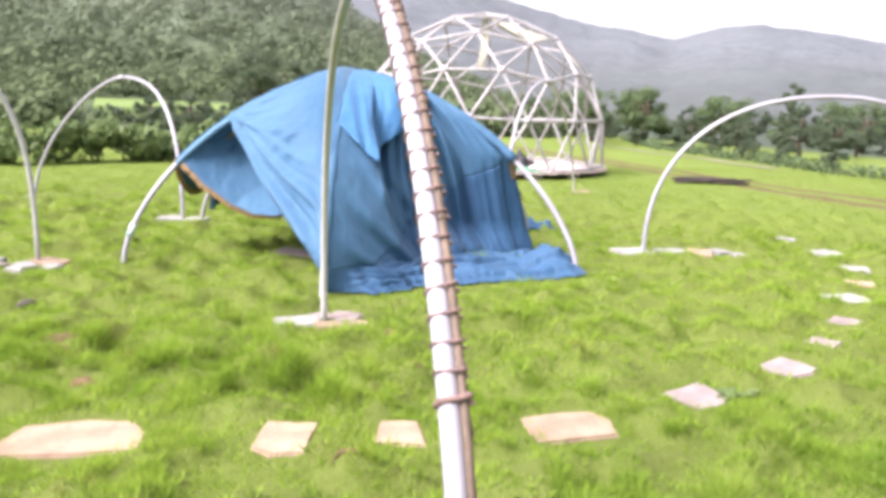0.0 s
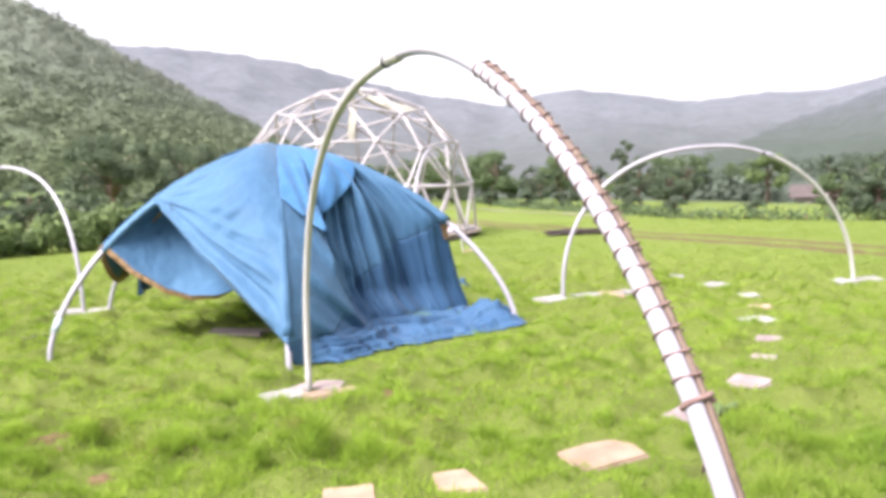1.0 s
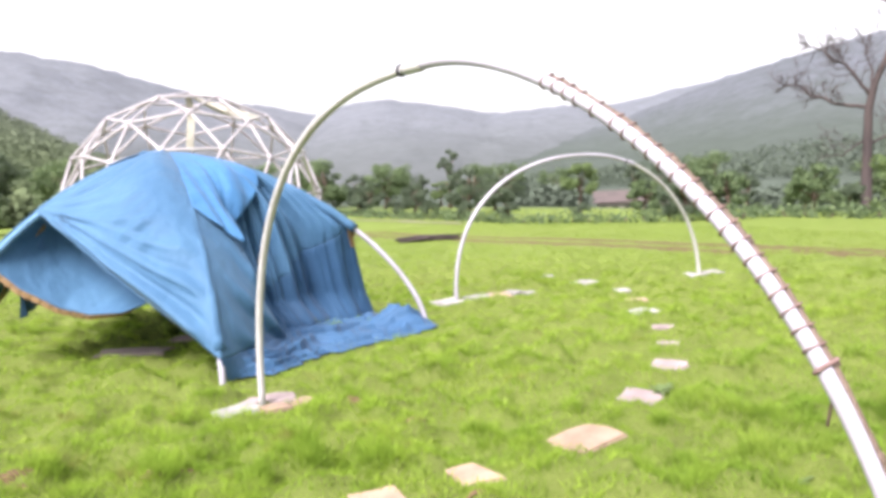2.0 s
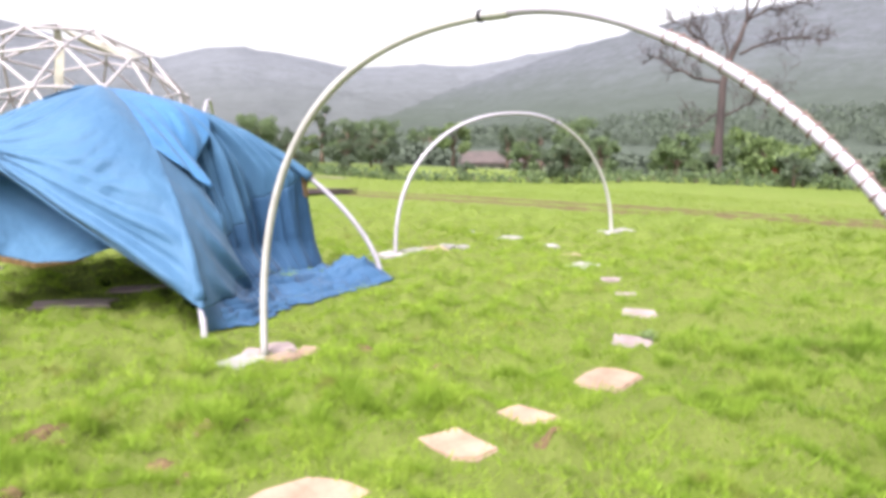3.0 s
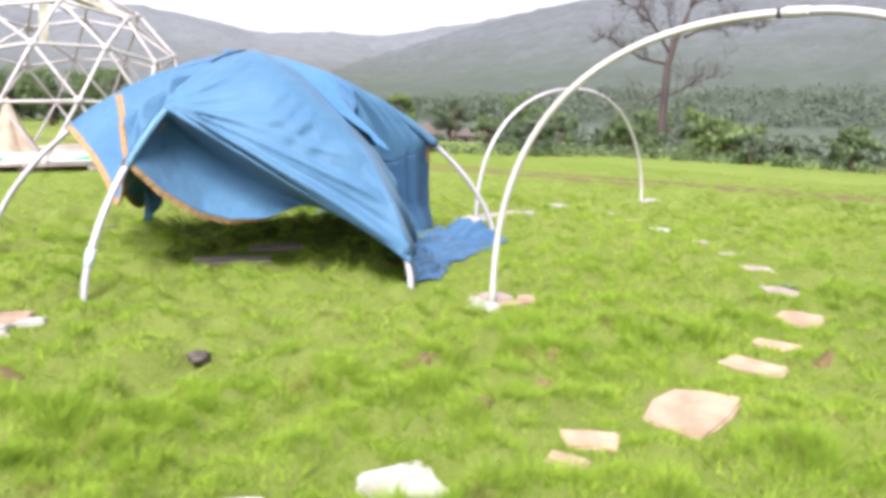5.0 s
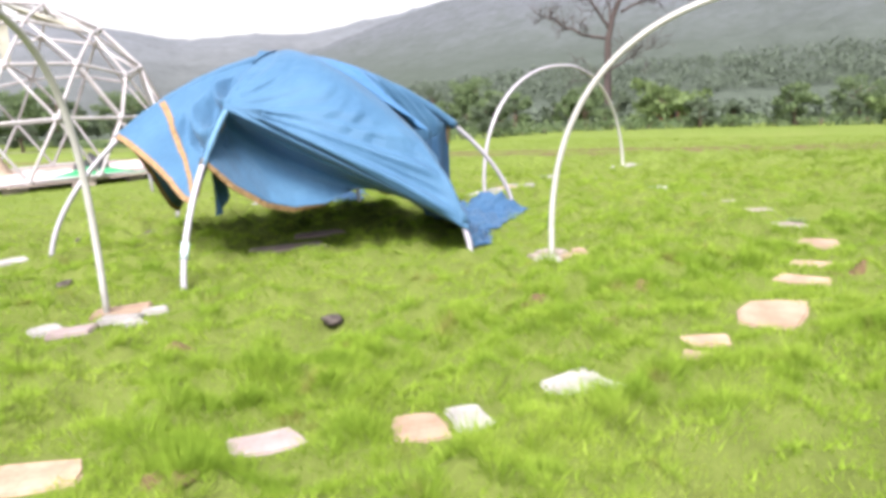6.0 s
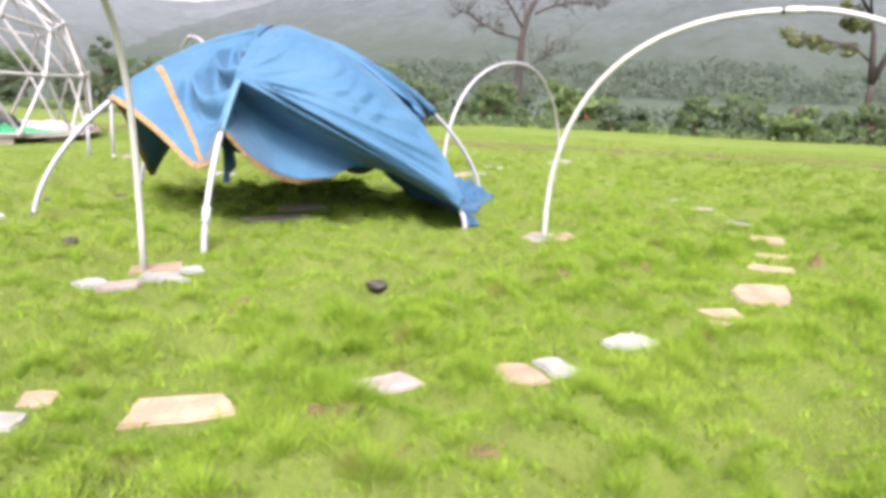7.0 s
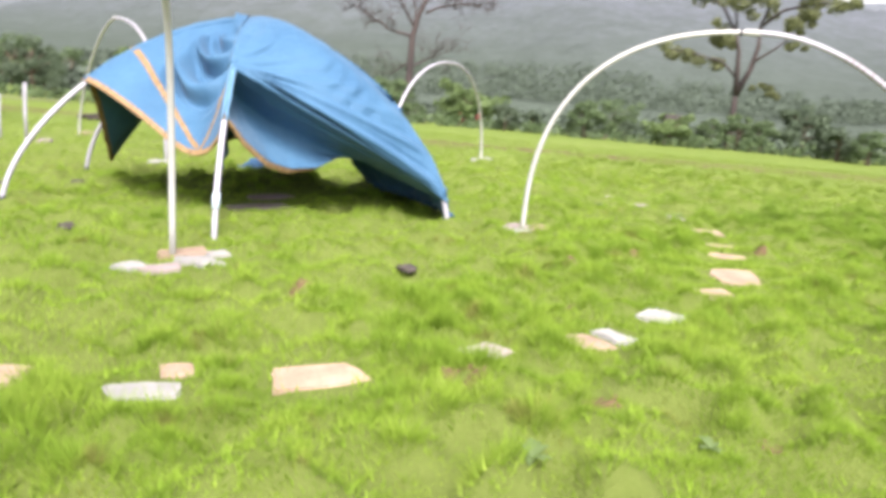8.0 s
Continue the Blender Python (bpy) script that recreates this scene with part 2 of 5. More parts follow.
def ground_mat():
    m = Mat("field_ground", 0.95, spec=0.1)
    broad, mid, fine = m.noise(0.16, 4, 0.6), m.noise(1.6, 5, 0.65), m.noise(34, 5, 0.75)
    turf = m.ramp(m.math("ADD", m.math("MULTIPLY", broad, 0.45), m.math("MULTIPLY", mid, 0.55)), (0.32, (0.118, 0.165, 0.038)), (0.5, (0.148, 0.197, 0.047)), (0.7, (0.185, 0.21, 0.068)))
    turf = m.mix(m.math("MULTIPLY", fine, 0.55), turf, (0.10, 0.15, 0.022))
    # bare earth: scattered patches and the wheel track at the field's east side
    bare = m.ramp(m.noise(2.3, 6, 0.7), (0.62, (0, 0, 0)), (0.68, (1, 1, 1)))
    sep = m.t.nodes.new("ShaderNodeSeparateXYZ")
    m.link(m.pos, sep.inputs[0])
    wob = m.math("MULTIPLY", m.math("SUBTRACT", m.noise(0.25, 3), 0.5), 1.2)
    across = m.math("ADD", m.math("ADD", sep.outputs[0], m.math("MULTIPLY", sep.outputs[1], 0.25)), wob)
    tracks = None
    for x0 in (11.7, 12.65):
        d = m.math("ABSOLUTE", m.math("SUBTRACT", across, x0), 0)
        one = m.math("LESS_THAN", m.math("ADD", d, m.math("MULTIPLY", mid, 0.5)), 0.52)
        tracks = one if tracks is None else m.math("MAXIMUM", tracks, one)
    earth = m.ramp(fine, (0.3, (0.10, 0.075, 0.04)), (0.7, (0.21, 0.16, 0.085)))
    c = m.mix(m.math("MULTIPLY", bare, 0.5), turf, earth)
    # barer soil under the longer tufts of the lawn
    far = m.t.nodes.new("ShaderNodeVectorMath")
    far.operation = "DISTANCE"
    far.inputs[1].default_value = (-2.5, 5.5, 0)
    m.link(m.pos, far.inputs[0])
    lawn = m.ramp(m.math("DIVIDE", far.outputs["Value"], 20.0), (0.38, (1, 1, 1)), (0.6, (0, 0, 0)))
    c = m.mix(m.math("MULTIPLY", lawn, 0.95), c, m.mix(0.72, earth, (0.118, 0.18, 0.03)))
    c = m.mix(m.math("MULTIPLY", tracks, 0.95), c, m.mix(0.5, earth, (0.085, 0.065, 0.035)))
    # rough scrub beyond the east edge
    scrub = m.ramp(m.math("DIVIDE", across, 60.0), (0.45, (0, 0, 0)), (0.6, (1, 1, 1)))
    c = m.mix(scrub, c, m.mix(mid, (0.045, 0.06, 0.042), (0.09, 0.115, 0.075)))
    m.color(c).bump(m.math("ADD", fine, mid), 0.7, 0.05)
    return m.m


def grass_mat():
    m = Mat("grass_blades", 0.8, spec=0.1)
    f = m.math("ADD", m.math("MULTIPLY", m.island(), 0.2), m.math("MULTIPLY", m.noise(1.1, 4, 0.6), 0.8))
    c = m.ramp(f, (0.28, (0.18, 0.285, 0.034)), (0.5, (0.255, 0.375, 0.047)), (0.72, (0.345, 0.44, 0.085)))
    c = m.mix(m.math("MULTIPLY", m.ramp(m.noise(4.5, 4, 0.65), (0.42, (1, 1, 1)), (0.56, (0, 0, 0))), 0.32), c, (0.115, 0.215, 0.028))
    dry = m.ramp(m.noise(3.0, 3), (0.61, (0, 0, 0)), (0.68, (1, 1, 1)))
    c = m.mix(m.math("MULTIPLY", dry, 0.55), c, (0.24, 0.17, 0.085))
    # drier, shorter turf away from the tent
    far = m.t.nodes.new("ShaderNodeVectorMath")
    far.operation = "DISTANCE"
    far.inputs[1].default_value = (-3.5, 5.0, 0)
    m.link(m.pos, far.inputs[0])
    worn = m.ramp(m.math("DIVIDE", far.outputs["Value"], 20.0), (0.33, (0, 0, 0)), (0.65, (1, 1, 1)))
    c = m.mix(m.math("MULTIPLY", worn, 0.6), c, (0.185, 0.235, 0.06))
    lush = m.t.nodes.new("ShaderNodeVectorMath")
    lush.operation = "DISTANCE"
    lush.inputs[1].default_value = (2.6, 2.8, 0)
    m.link(m.pos, lush.inputs[0])
    deep = m.ramp(m.math("DIVIDE", m.math("ADD", lush.outputs["Value"], m.math("MULTIPLY", m.noise(0.9, 3), 1.6)), 5.0), (0.30, (1, 1, 1)), (0.78, (0, 0, 0)))
    c = m.mix(m.math("MULTIPLY", deep, 0.36), c, (0.125, 0.22, 0.037))
    m.color(c).translucent(c, 0.45)
    return m.m


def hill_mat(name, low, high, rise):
    """Wooded foot slopes that pale with height, as haze mixed into the colour."""
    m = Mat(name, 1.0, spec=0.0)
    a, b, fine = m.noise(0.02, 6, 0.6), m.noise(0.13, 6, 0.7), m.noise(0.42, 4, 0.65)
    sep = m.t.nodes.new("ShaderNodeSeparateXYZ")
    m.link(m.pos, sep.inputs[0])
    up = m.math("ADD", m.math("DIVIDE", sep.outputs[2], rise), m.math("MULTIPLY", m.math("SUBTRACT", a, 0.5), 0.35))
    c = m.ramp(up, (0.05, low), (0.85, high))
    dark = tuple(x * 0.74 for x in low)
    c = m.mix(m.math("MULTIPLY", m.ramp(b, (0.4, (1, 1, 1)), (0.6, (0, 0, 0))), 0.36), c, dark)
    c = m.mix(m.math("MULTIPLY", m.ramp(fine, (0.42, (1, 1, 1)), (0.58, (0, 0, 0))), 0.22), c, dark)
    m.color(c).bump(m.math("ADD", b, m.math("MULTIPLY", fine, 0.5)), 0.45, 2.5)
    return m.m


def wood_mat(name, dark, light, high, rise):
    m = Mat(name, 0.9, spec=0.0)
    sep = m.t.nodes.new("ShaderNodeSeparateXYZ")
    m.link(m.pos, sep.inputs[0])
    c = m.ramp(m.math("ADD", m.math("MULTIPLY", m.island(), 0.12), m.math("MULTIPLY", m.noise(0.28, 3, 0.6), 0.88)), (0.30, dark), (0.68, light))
    # the upper crowns pale with height, haze mixed into the leaf colour
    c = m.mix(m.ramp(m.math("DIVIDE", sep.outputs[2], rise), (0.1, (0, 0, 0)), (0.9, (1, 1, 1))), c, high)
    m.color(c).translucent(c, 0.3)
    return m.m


GROUND, GRASS = ground_mat(), grass_mat()
# Hill and tree tones below are greyed and blued to hold distance haze.
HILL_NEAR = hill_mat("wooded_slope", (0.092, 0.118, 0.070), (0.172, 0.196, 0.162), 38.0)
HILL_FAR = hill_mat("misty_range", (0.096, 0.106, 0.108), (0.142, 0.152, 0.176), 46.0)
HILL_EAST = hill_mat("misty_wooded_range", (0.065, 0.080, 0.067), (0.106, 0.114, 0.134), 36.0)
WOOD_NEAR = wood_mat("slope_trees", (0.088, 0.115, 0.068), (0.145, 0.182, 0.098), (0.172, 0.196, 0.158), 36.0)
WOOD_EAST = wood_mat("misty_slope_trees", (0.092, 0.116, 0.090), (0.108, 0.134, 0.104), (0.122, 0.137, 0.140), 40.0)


# ---- mesh helpers ----
def mesh(name, verts, faces, smooth=False):
    me = bpy.data.meshes.new(name)
    me.from_pydata([tuple(v) for v in verts], [], faces)
    if smooth:
        me.polygons.foreach_set("use_smooth", [True] * len(me.polygons))
    me.update()
    return me


def quick_mesh(name, verts, faces, smooth=False):
    """A large mesh from numpy arrays; all faces have the same number of corners."""
    me = bpy.data.meshes.new(name)
    n, k = faces.shape
    me.vertices.add(len(verts))
    me.vertices.foreach_set("co", np.ascontiguousarray(verts, np.float32).ravel())
    me.loops.add(n * k)
    me.loops.foreach_set("vertex_index", np.ascontiguousarray(faces, np.int32).ravel())
    me.polygons.add(n)
    me.polygons.foreach_set("loop_start", np.arange(n, dtype=np.int32) * k)
    me.polygons.foreach_set("use_smooth", np.full(n, smooth))
    me.update(calc_edges=True)
    return me


def thing(name, label, category, group="", kind="", at=(0, 0, 0), turn=0.0):
    e = new(name)
    e.empty_display_size = 0.1
    e.matrix_world = pose(*at, 0, 0, turn)
    return tagged(e, label, category, group, kind)


def part(name, me, material, parent=None, label=""):
    if isinstance(me, bmesh.types.BMesh):
        data = bpy.data.meshes.new(name)
        me.to_mesh(data)
        me.free()
        me = data
    if not me.materials:
        me.materials.append(material)
    ob = new(name, me)
    if parent is not None:
        ob.parent = parent
    return tagged(ob, label)


def tube(points, radius, sides=10, caps=True):
    """A round bar along points; radius is one number or one for each point."""
    pts = [Vector(p) for p in points]
    rad = radius if hasattr(radius, "__len__") else [radius] * len(pts)
    verts, faces = [], []
    side = None
    for i, p in enumerate(pts):
        d = (pts[min(i + 1, len(pts) - 1)] - pts[max(i - 1, 0)]).normalized()
        if side is None:
            side = d.orthogonal().normalized()
        side = (side - d * side.dot(d)).normalized()
        up = d.cross(side)
        for k in range(sides):
            a = 2 * math.pi * k / sides
            verts.append(p + (side * math.cos(a) + up * math.sin(a)) * rad[i])
    for i in range(len(pts) - 1):
        for k in range(sides):
            a, b = i * sides + k, i * sides + (k + 1) % sides
            faces.append((a, b, b + sides, a + sides))
    if caps:
        faces += [tuple(range(sides))[::-1], tuple(range(len(verts) - sides, len(verts)))]
    return verts, faces


def tube_mesh(name, points, radius, sides=10):
    return mesh(name, *tube(points, radius, sides), smooth=True)


def box_mesh(name, sx, sy, sz, bevel=0.0, z0=0.0):
    bm = bmesh.new()
    bmesh.ops.create_cube(bm, size=1.0)
    bmesh.ops.scale(bm, vec=(sx, sy, sz), verts=bm.verts)
    bmesh.ops.translate(bm, vec=(0, 0, z0 + sz / 2), verts=bm.verts)
    if bevel:
        bmesh.ops.bevel(bm, geom=bm.edges[:], offset=bevel, segments=2, affect="EDGES")
    me = bpy.data.meshes.new(name)
    bm.to_mesh(me)
    bm.free()
    return me


def grid_mesh(name, fn, nu, nv, smooth=True):
    """A sheet fn(u, v), with u and v from 0 to 1."""
    verts = [fn(i / nu, j / nv) for j in range(nv + 1) for i in range(nu + 1)]
    faces = [(j * (nu + 1) + i, j * (nu + 1) + i + 1, (j + 1) * (nu + 1) + i + 1, (j + 1) * (nu + 1) + i) for j in range(nv) for i in range(nu)]
    return mesh(name, verts, faces, smooth)


def joined(pieces):
    verts, faces = [], []
    for v, f in pieces:
        n = len(verts)
        verts += list(v)
        faces += [tuple(i + n for i in q) for q in f]
    return verts, faces


def vnoise(x, y, seed=0):
    """Smooth value noise over the plane, from -1 to 1, for numbers or arrays."""
    x, y = np.asarray(x, float), np.asarray(y, float)
    ix, iy = np.floor(x), np.floor(y)
    fx, fy = x - ix, y - iy
    fx, fy = fx * fx * (3 - 2 * fx), fy * fy * (3 - 2 * fy)

    def cell(a, b):
        h = np.sin(a * 127.1 + b * 311.7 + seed * 74.7) * 43758.5453
        return 2 * (h - np.floor(h)) - 1

    top = cell(ix, iy) * (1 - fx) + cell(ix + 1, iy) * fx
    low = cell(ix, iy + 1) * (1 - fx) + cell(ix + 1, iy + 1) * fx
    return top * (1 - fy) + low * fy


HOLLOWS = []


def mounds(x, y):
    """Lumpy turf: cushions of grass with hollows between them and round each stone."""
    m = 0.28 * vnoise(x * 2.3, y * 2.3, 1) + 0.58 * vnoise(x * 5.1 + 3, y * 5.1, 2) + 0.40 * vnoise(x * 8.7, y * 8.7 + 5, 3)
    m = 0.145 * np.clip(m + 0.12, -0.30, 0.8)
    for hx, hy, r in HOLLOWS:
        m = m * (1 - np.exp(-(((x - hx) ** 2 + (y - hy) ** 2) / (r * r)) ** 2))
    return m


def terrain(x, y):
    """The lie of the land: gentle swells, and a fall beyond the field's east edge."""
    x, y = np.asarray(x, float), np.asarray(y, float)
    s = np.clip((x - 17.0) / 38.0, 0, 1)
    return 0.02 * np.sin(x * 0.9 + 0.7 * np.sin(y * 0.6)) * np.cos(y * 0.75 + 0.4) - 0.01 - 2.2 * s * s * (3 - 2 * s)


def ground_z(x, y):
    return float(terrain(x, y))

# ---- the field ----
def field():
    near = np.concatenate([np.arange(-24.0, -12.0, 0.75), np.arange(-12.0, 8.0, 0.07), np.arange(8.0, 30.01, 0.75)])
    far = np.array([36, 45, 60, 80, 120, 180, 280, 420, 650, 1000, 1600.0])
    ax = np.concatenate([-far[::-1], near, far])
    ay = np.concatenate([-far[::-1], np.arange(-24.0, 0.0, 0.75), np.arange(0.0, 12.5, 0.07), np.arange(12.5, 40.01, 0.75), far[1:]])
    gx, gy = np.meshgrid(ax, ay)
    gz = terrain(gx, gy) + mounds(gx, gy) * np.clip((14 - np.hypot(gx + 2, gy - 6)) / 4, 0, 1)
    nx, ny = len(ax), len(ay)
    idx = np.arange(nx * ny).reshape(ny, nx)
    faces = np.stack([idx[:-1, :-1], idx[:-1, 1:], idx[1:, 1:], idx[1:, :-1]], -1).reshape(-1, 4)
    ob = part("ground", quick_mesh("ground", np.stack([gx, gy, gz], -1).reshape(-1, 3), faces, True), GROUND)
    tagged(ob, "open field of short bright green grass with bare patches", "ground", kind="structure")


# ---- hills: a ridge height for each bearing ----
RIDGE = [(-180, 5.4), (-120, 6.4), (-70, 8.9), (-45, 11.9), (-25, 11.8), (-16, 10.3), (-12.6, 9.9), (-9, 10.1), (-4.4, 9.8), (-0.4, 9), (2.4, 8.1), (5.6, 7.3), (9.5, 6.4), (15, 5.5), (18.6, 6.3), (20.3, 6.5),
         (23.5, 6.1), (28.5, 5), (34, 5.35), (38, 5.25), (43.3, 6.1), (49, 7.4), (52.5, 7.9), (59.8, 8.4), (66, 9.1), (75, 9.8), (83, 8.9), (92, 7), (97, 6.6), (115, 5.9), (140, 5.4), (180, 5.4)]
EAST = [(14, 0.3), (24, 1.6), (32, 3.0), (38, 4.2), (43.3, 5.75), (49, 7.3), (52.5, 7.9), (59.8, 8.4), (66, 9.1), (75, 9.8), (83, 8.9), (92, 7), (97, 6.6), (115, 5.4), (140, 3)]
SPUR = [(-75, 8.9), (-50, 12.4), (-35, 14.4), (-25, 14.2), (-19.1, 12.8), (-16, 11.6), (-12.6, 9.9), (-9, 7.5), (-5, 5.3), (-1, 3.2), (4, 1.7), (9, 0.7)]


def hill_height(profile, az, d, foot, crest):
    el = np.interp(az, [p[0] for p in profile], [p[1] for p in profile])
    top = 1.5 + crest * math.tan(radians(el))
    s = min(max((d - foot) / (crest - foot), 0.0), 1.0)
    if d > crest:
        return top * max(0.0, 1 - ((d - crest) / crest) * 1.2)
    rise = s * s * (3 - 2 * s) * 0.6 + s * 0.4
    x, y = d * math.sin(radians(az)), d * math.cos(radians(az))
    gully = noise.noise(Vector((x * 0.012, y * 0.012, 3.1))) * 0.10 + noise.noise(Vector((x * 0.04, y * 0.04, 7.7))) * 0.04
    return top * (rise + gully * 4 * s * (1 - s)) - 0.05


def hill(name, label, profile, az0, az1, foot, crest, material, steps, relief=0.0):
    na, nd = steps
    verts = []
    for i in range(na + 1):
        az = az0 + (az1 - az0) * i / na
        rag = noise.noise(Vector((az * 0.9, crest * 0.01, 0))) * 0.006 + noise.noise(Vector((az * 3.5, 5.0, 0))) * 0.004
        for j in range(nd + 1):
            d = foot + (crest * 1.35 - foot) * j / nd
            z = hill_height(profile, az, d, foot, crest)
            if z > 1.0 and relief:
                wx, wy = d * math.sin(radians(az)), d * math.cos(radians(az))
                z += relief * (noise.noise(Vector((wx * 0.16, wy * 0.16, 9.0))) + 0.6 * noise.noise(Vector((wx * 0.37, wy * 0.37, 2.0))))
            z += rag * crest * 0.5 * min(1.0, max(0.0, (d - foot) / (crest - foot))) ** 5
            if j == 0:
                z = -9.0
            verts.append((d * math.sin(radians(az)) - 2.0, d * math.cos(radians(az)), z))
    faces = [(i * (nd + 1) + j, i * (nd + 1) + j + 1, (i + 1) * (nd + 1) + j + 1, (i + 1) * (nd + 1) + j) for i in range(na) for j in range(nd)]
    ob = part(name, mesh(name, verts, faces, True), material)
    return tagged(ob, label, "hill", kind="structure")


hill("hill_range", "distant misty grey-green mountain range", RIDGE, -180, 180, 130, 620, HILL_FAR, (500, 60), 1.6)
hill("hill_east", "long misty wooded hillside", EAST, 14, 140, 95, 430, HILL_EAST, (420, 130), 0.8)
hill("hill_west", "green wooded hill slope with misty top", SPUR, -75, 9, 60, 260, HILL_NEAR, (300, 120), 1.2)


def slope_wood(name, label, profile, az0, az1, foot, crest, low, reach, count, quads, size, leaf, material, seed):
    """Tree crowns over a hill slope as leaf sprays, one sheet of woodland."""
    rng = np.random.default_rng(seed)
    spots = []
    while len(spots) < count:
        az, s = rng.uniform(az0, az1), low + (reach - low) * rng.uniform(0.0, 1.0) ** 1.5
        d = foot + (crest - foot) * s
        x, y = d * math.sin(radians(az)) - 2.0, d * math.cos(radians(az))
        if foot < 80 and noise.noise(Vector((x * 0.02, y * 0.02, 1.0))) < s * 0.4 - 0.42 and rng.random() < 0.85:
            continue
        if -27 < az < -12 and 60 < d < 82 and foot < 80:
            continue
        if foot > 80 and 35 < az < 44 and d < 92:
            continue
        r = size * rng.uniform(0.5, 1.3)
        spots.append((x, y, hill_height(profile, az, d, foot, crest) + (ground_z(x, y) if d < foot + 4 else 0.0) + r * 0.4, r))
    sp = np.repeat(np.array(spots), quads, axis=0)
    n = len(sp)
    d = rng.standard_normal((n, 3))
    d /= np.linalg.norm(d, axis=1, keepdims=True)
    d[:, 2] = np.abs(d[:, 2]) * 1.2 - 0.2
    c = sp[:, :3] + d * sp[:, 3:4] * rng.uniform(0.6, 1.05, (n, 1))
    t = np.cross(d + 0.5 * rng.standard_normal((n, 3)), rng.standard_normal((n, 3)))
    t /= np.linalg.norm(t, axis=1, keepdims=True)
    b = np.cross(d, t)
    w = sp[:, 3:4] * rng.uniform(*leaf, (n, 1))
    v = np.stack([c - t * w, c - b * w * 0.8, c + t * w, c + b * w * 0.8], axis=1).reshape(-1, 3)
    ob = part(name, quick_mesh(name, v, np.arange(n * 4).reshape(-1, 4)), material)
    return tagged(ob, label, "woodland", kind="stuff")


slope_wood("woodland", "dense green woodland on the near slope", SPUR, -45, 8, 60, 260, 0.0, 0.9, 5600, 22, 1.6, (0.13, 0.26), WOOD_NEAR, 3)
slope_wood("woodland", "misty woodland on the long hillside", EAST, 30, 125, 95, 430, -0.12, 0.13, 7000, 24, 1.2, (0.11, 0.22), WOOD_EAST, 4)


def meadow():
    """A bright field on the foot of the west slope."""
    def fn(u, v):
        az, d = -25 + 9 * u, 66 + 8 * v
        return Vector((d * math.sin(radians(az)) - 2.0, d * math.cos(radians(az)), hill_height(SPUR, az, d, 60, 260) + 0.9 - 4.0 * (1 - ease_in(v))))

    def ease_in(v):
        return min(1.0, v / 0.12)
    tagged(part("meadow", grid_mesh("meadow", fn, 30, 16), MEADOW), "bright green meadow at the foot of the wooded slope", "meadow", kind="structure")


def lane():
    line = [(7.2, 54.0), (7.6, 50.0), (8.0, 46.0), (8.5, 42.5), (9.1, 38.0), (9.6, 34.5), (10.1, 31.5), (10.4, 29.1), (10.7, 26.0)]

    def fn(u, v):
        k = min(int(v * 8), 7)
        p = Vector(line[k]).lerp(Vector(line[k + 1]), v * 8 - k)
        x = p.x + (u - 0.5) * 0.45 + 0.15 * noise.noise(Vector((p.y * 0.4, u * 3, 0)))
        return Vector((x, p.y, ground_z(x, p.y) + 0.03))
    tagged(part("lane", grid_mesh("lane", fn, 4, 96), LANE), "narrow pale dirt lane beyond the field", "lane", kind="structure")


meadow()
lane()


# ---- trees, bushes and hedges ----
def leaf_cloud(rng, clumps, leaves, size):
    """Leaf quads round clump centres (x, y, z, radius)."""
    cl = np.array(clumps)
    pick = cl[rng.integers(0, len(cl), leaves)]
    d = rng.standard_normal((leaves, 3))
    d /= np.linalg.norm(d, axis=1, keepdims=True)
    c = pick[:, :3] + d * pick[:, 3:4] * rng.uniform(0.55, 1.08, (leaves, 1)) * (1, 1, 0.8)
    a = d + 0.7 * rng.standard_normal((leaves, 3))
    a /= np.linalg.norm(a, axis=1, keepdims=True)
    t = np.cross(a, rng.standard_normal((leaves, 3)))
    t /= np.linalg.norm(t, axis=1, keepdims=True)
    b = np.cross(a, t)
    s = size * rng.uniform(0.6, 1.3, (leaves, 1))
    v = np.stack([c - t * s, c - b * s * 0.45, c + t * s, c + b * s * 0.45], axis=1).reshape(-1, 3)
    return v, np.arange(leaves * 4).reshape(-1, 4)


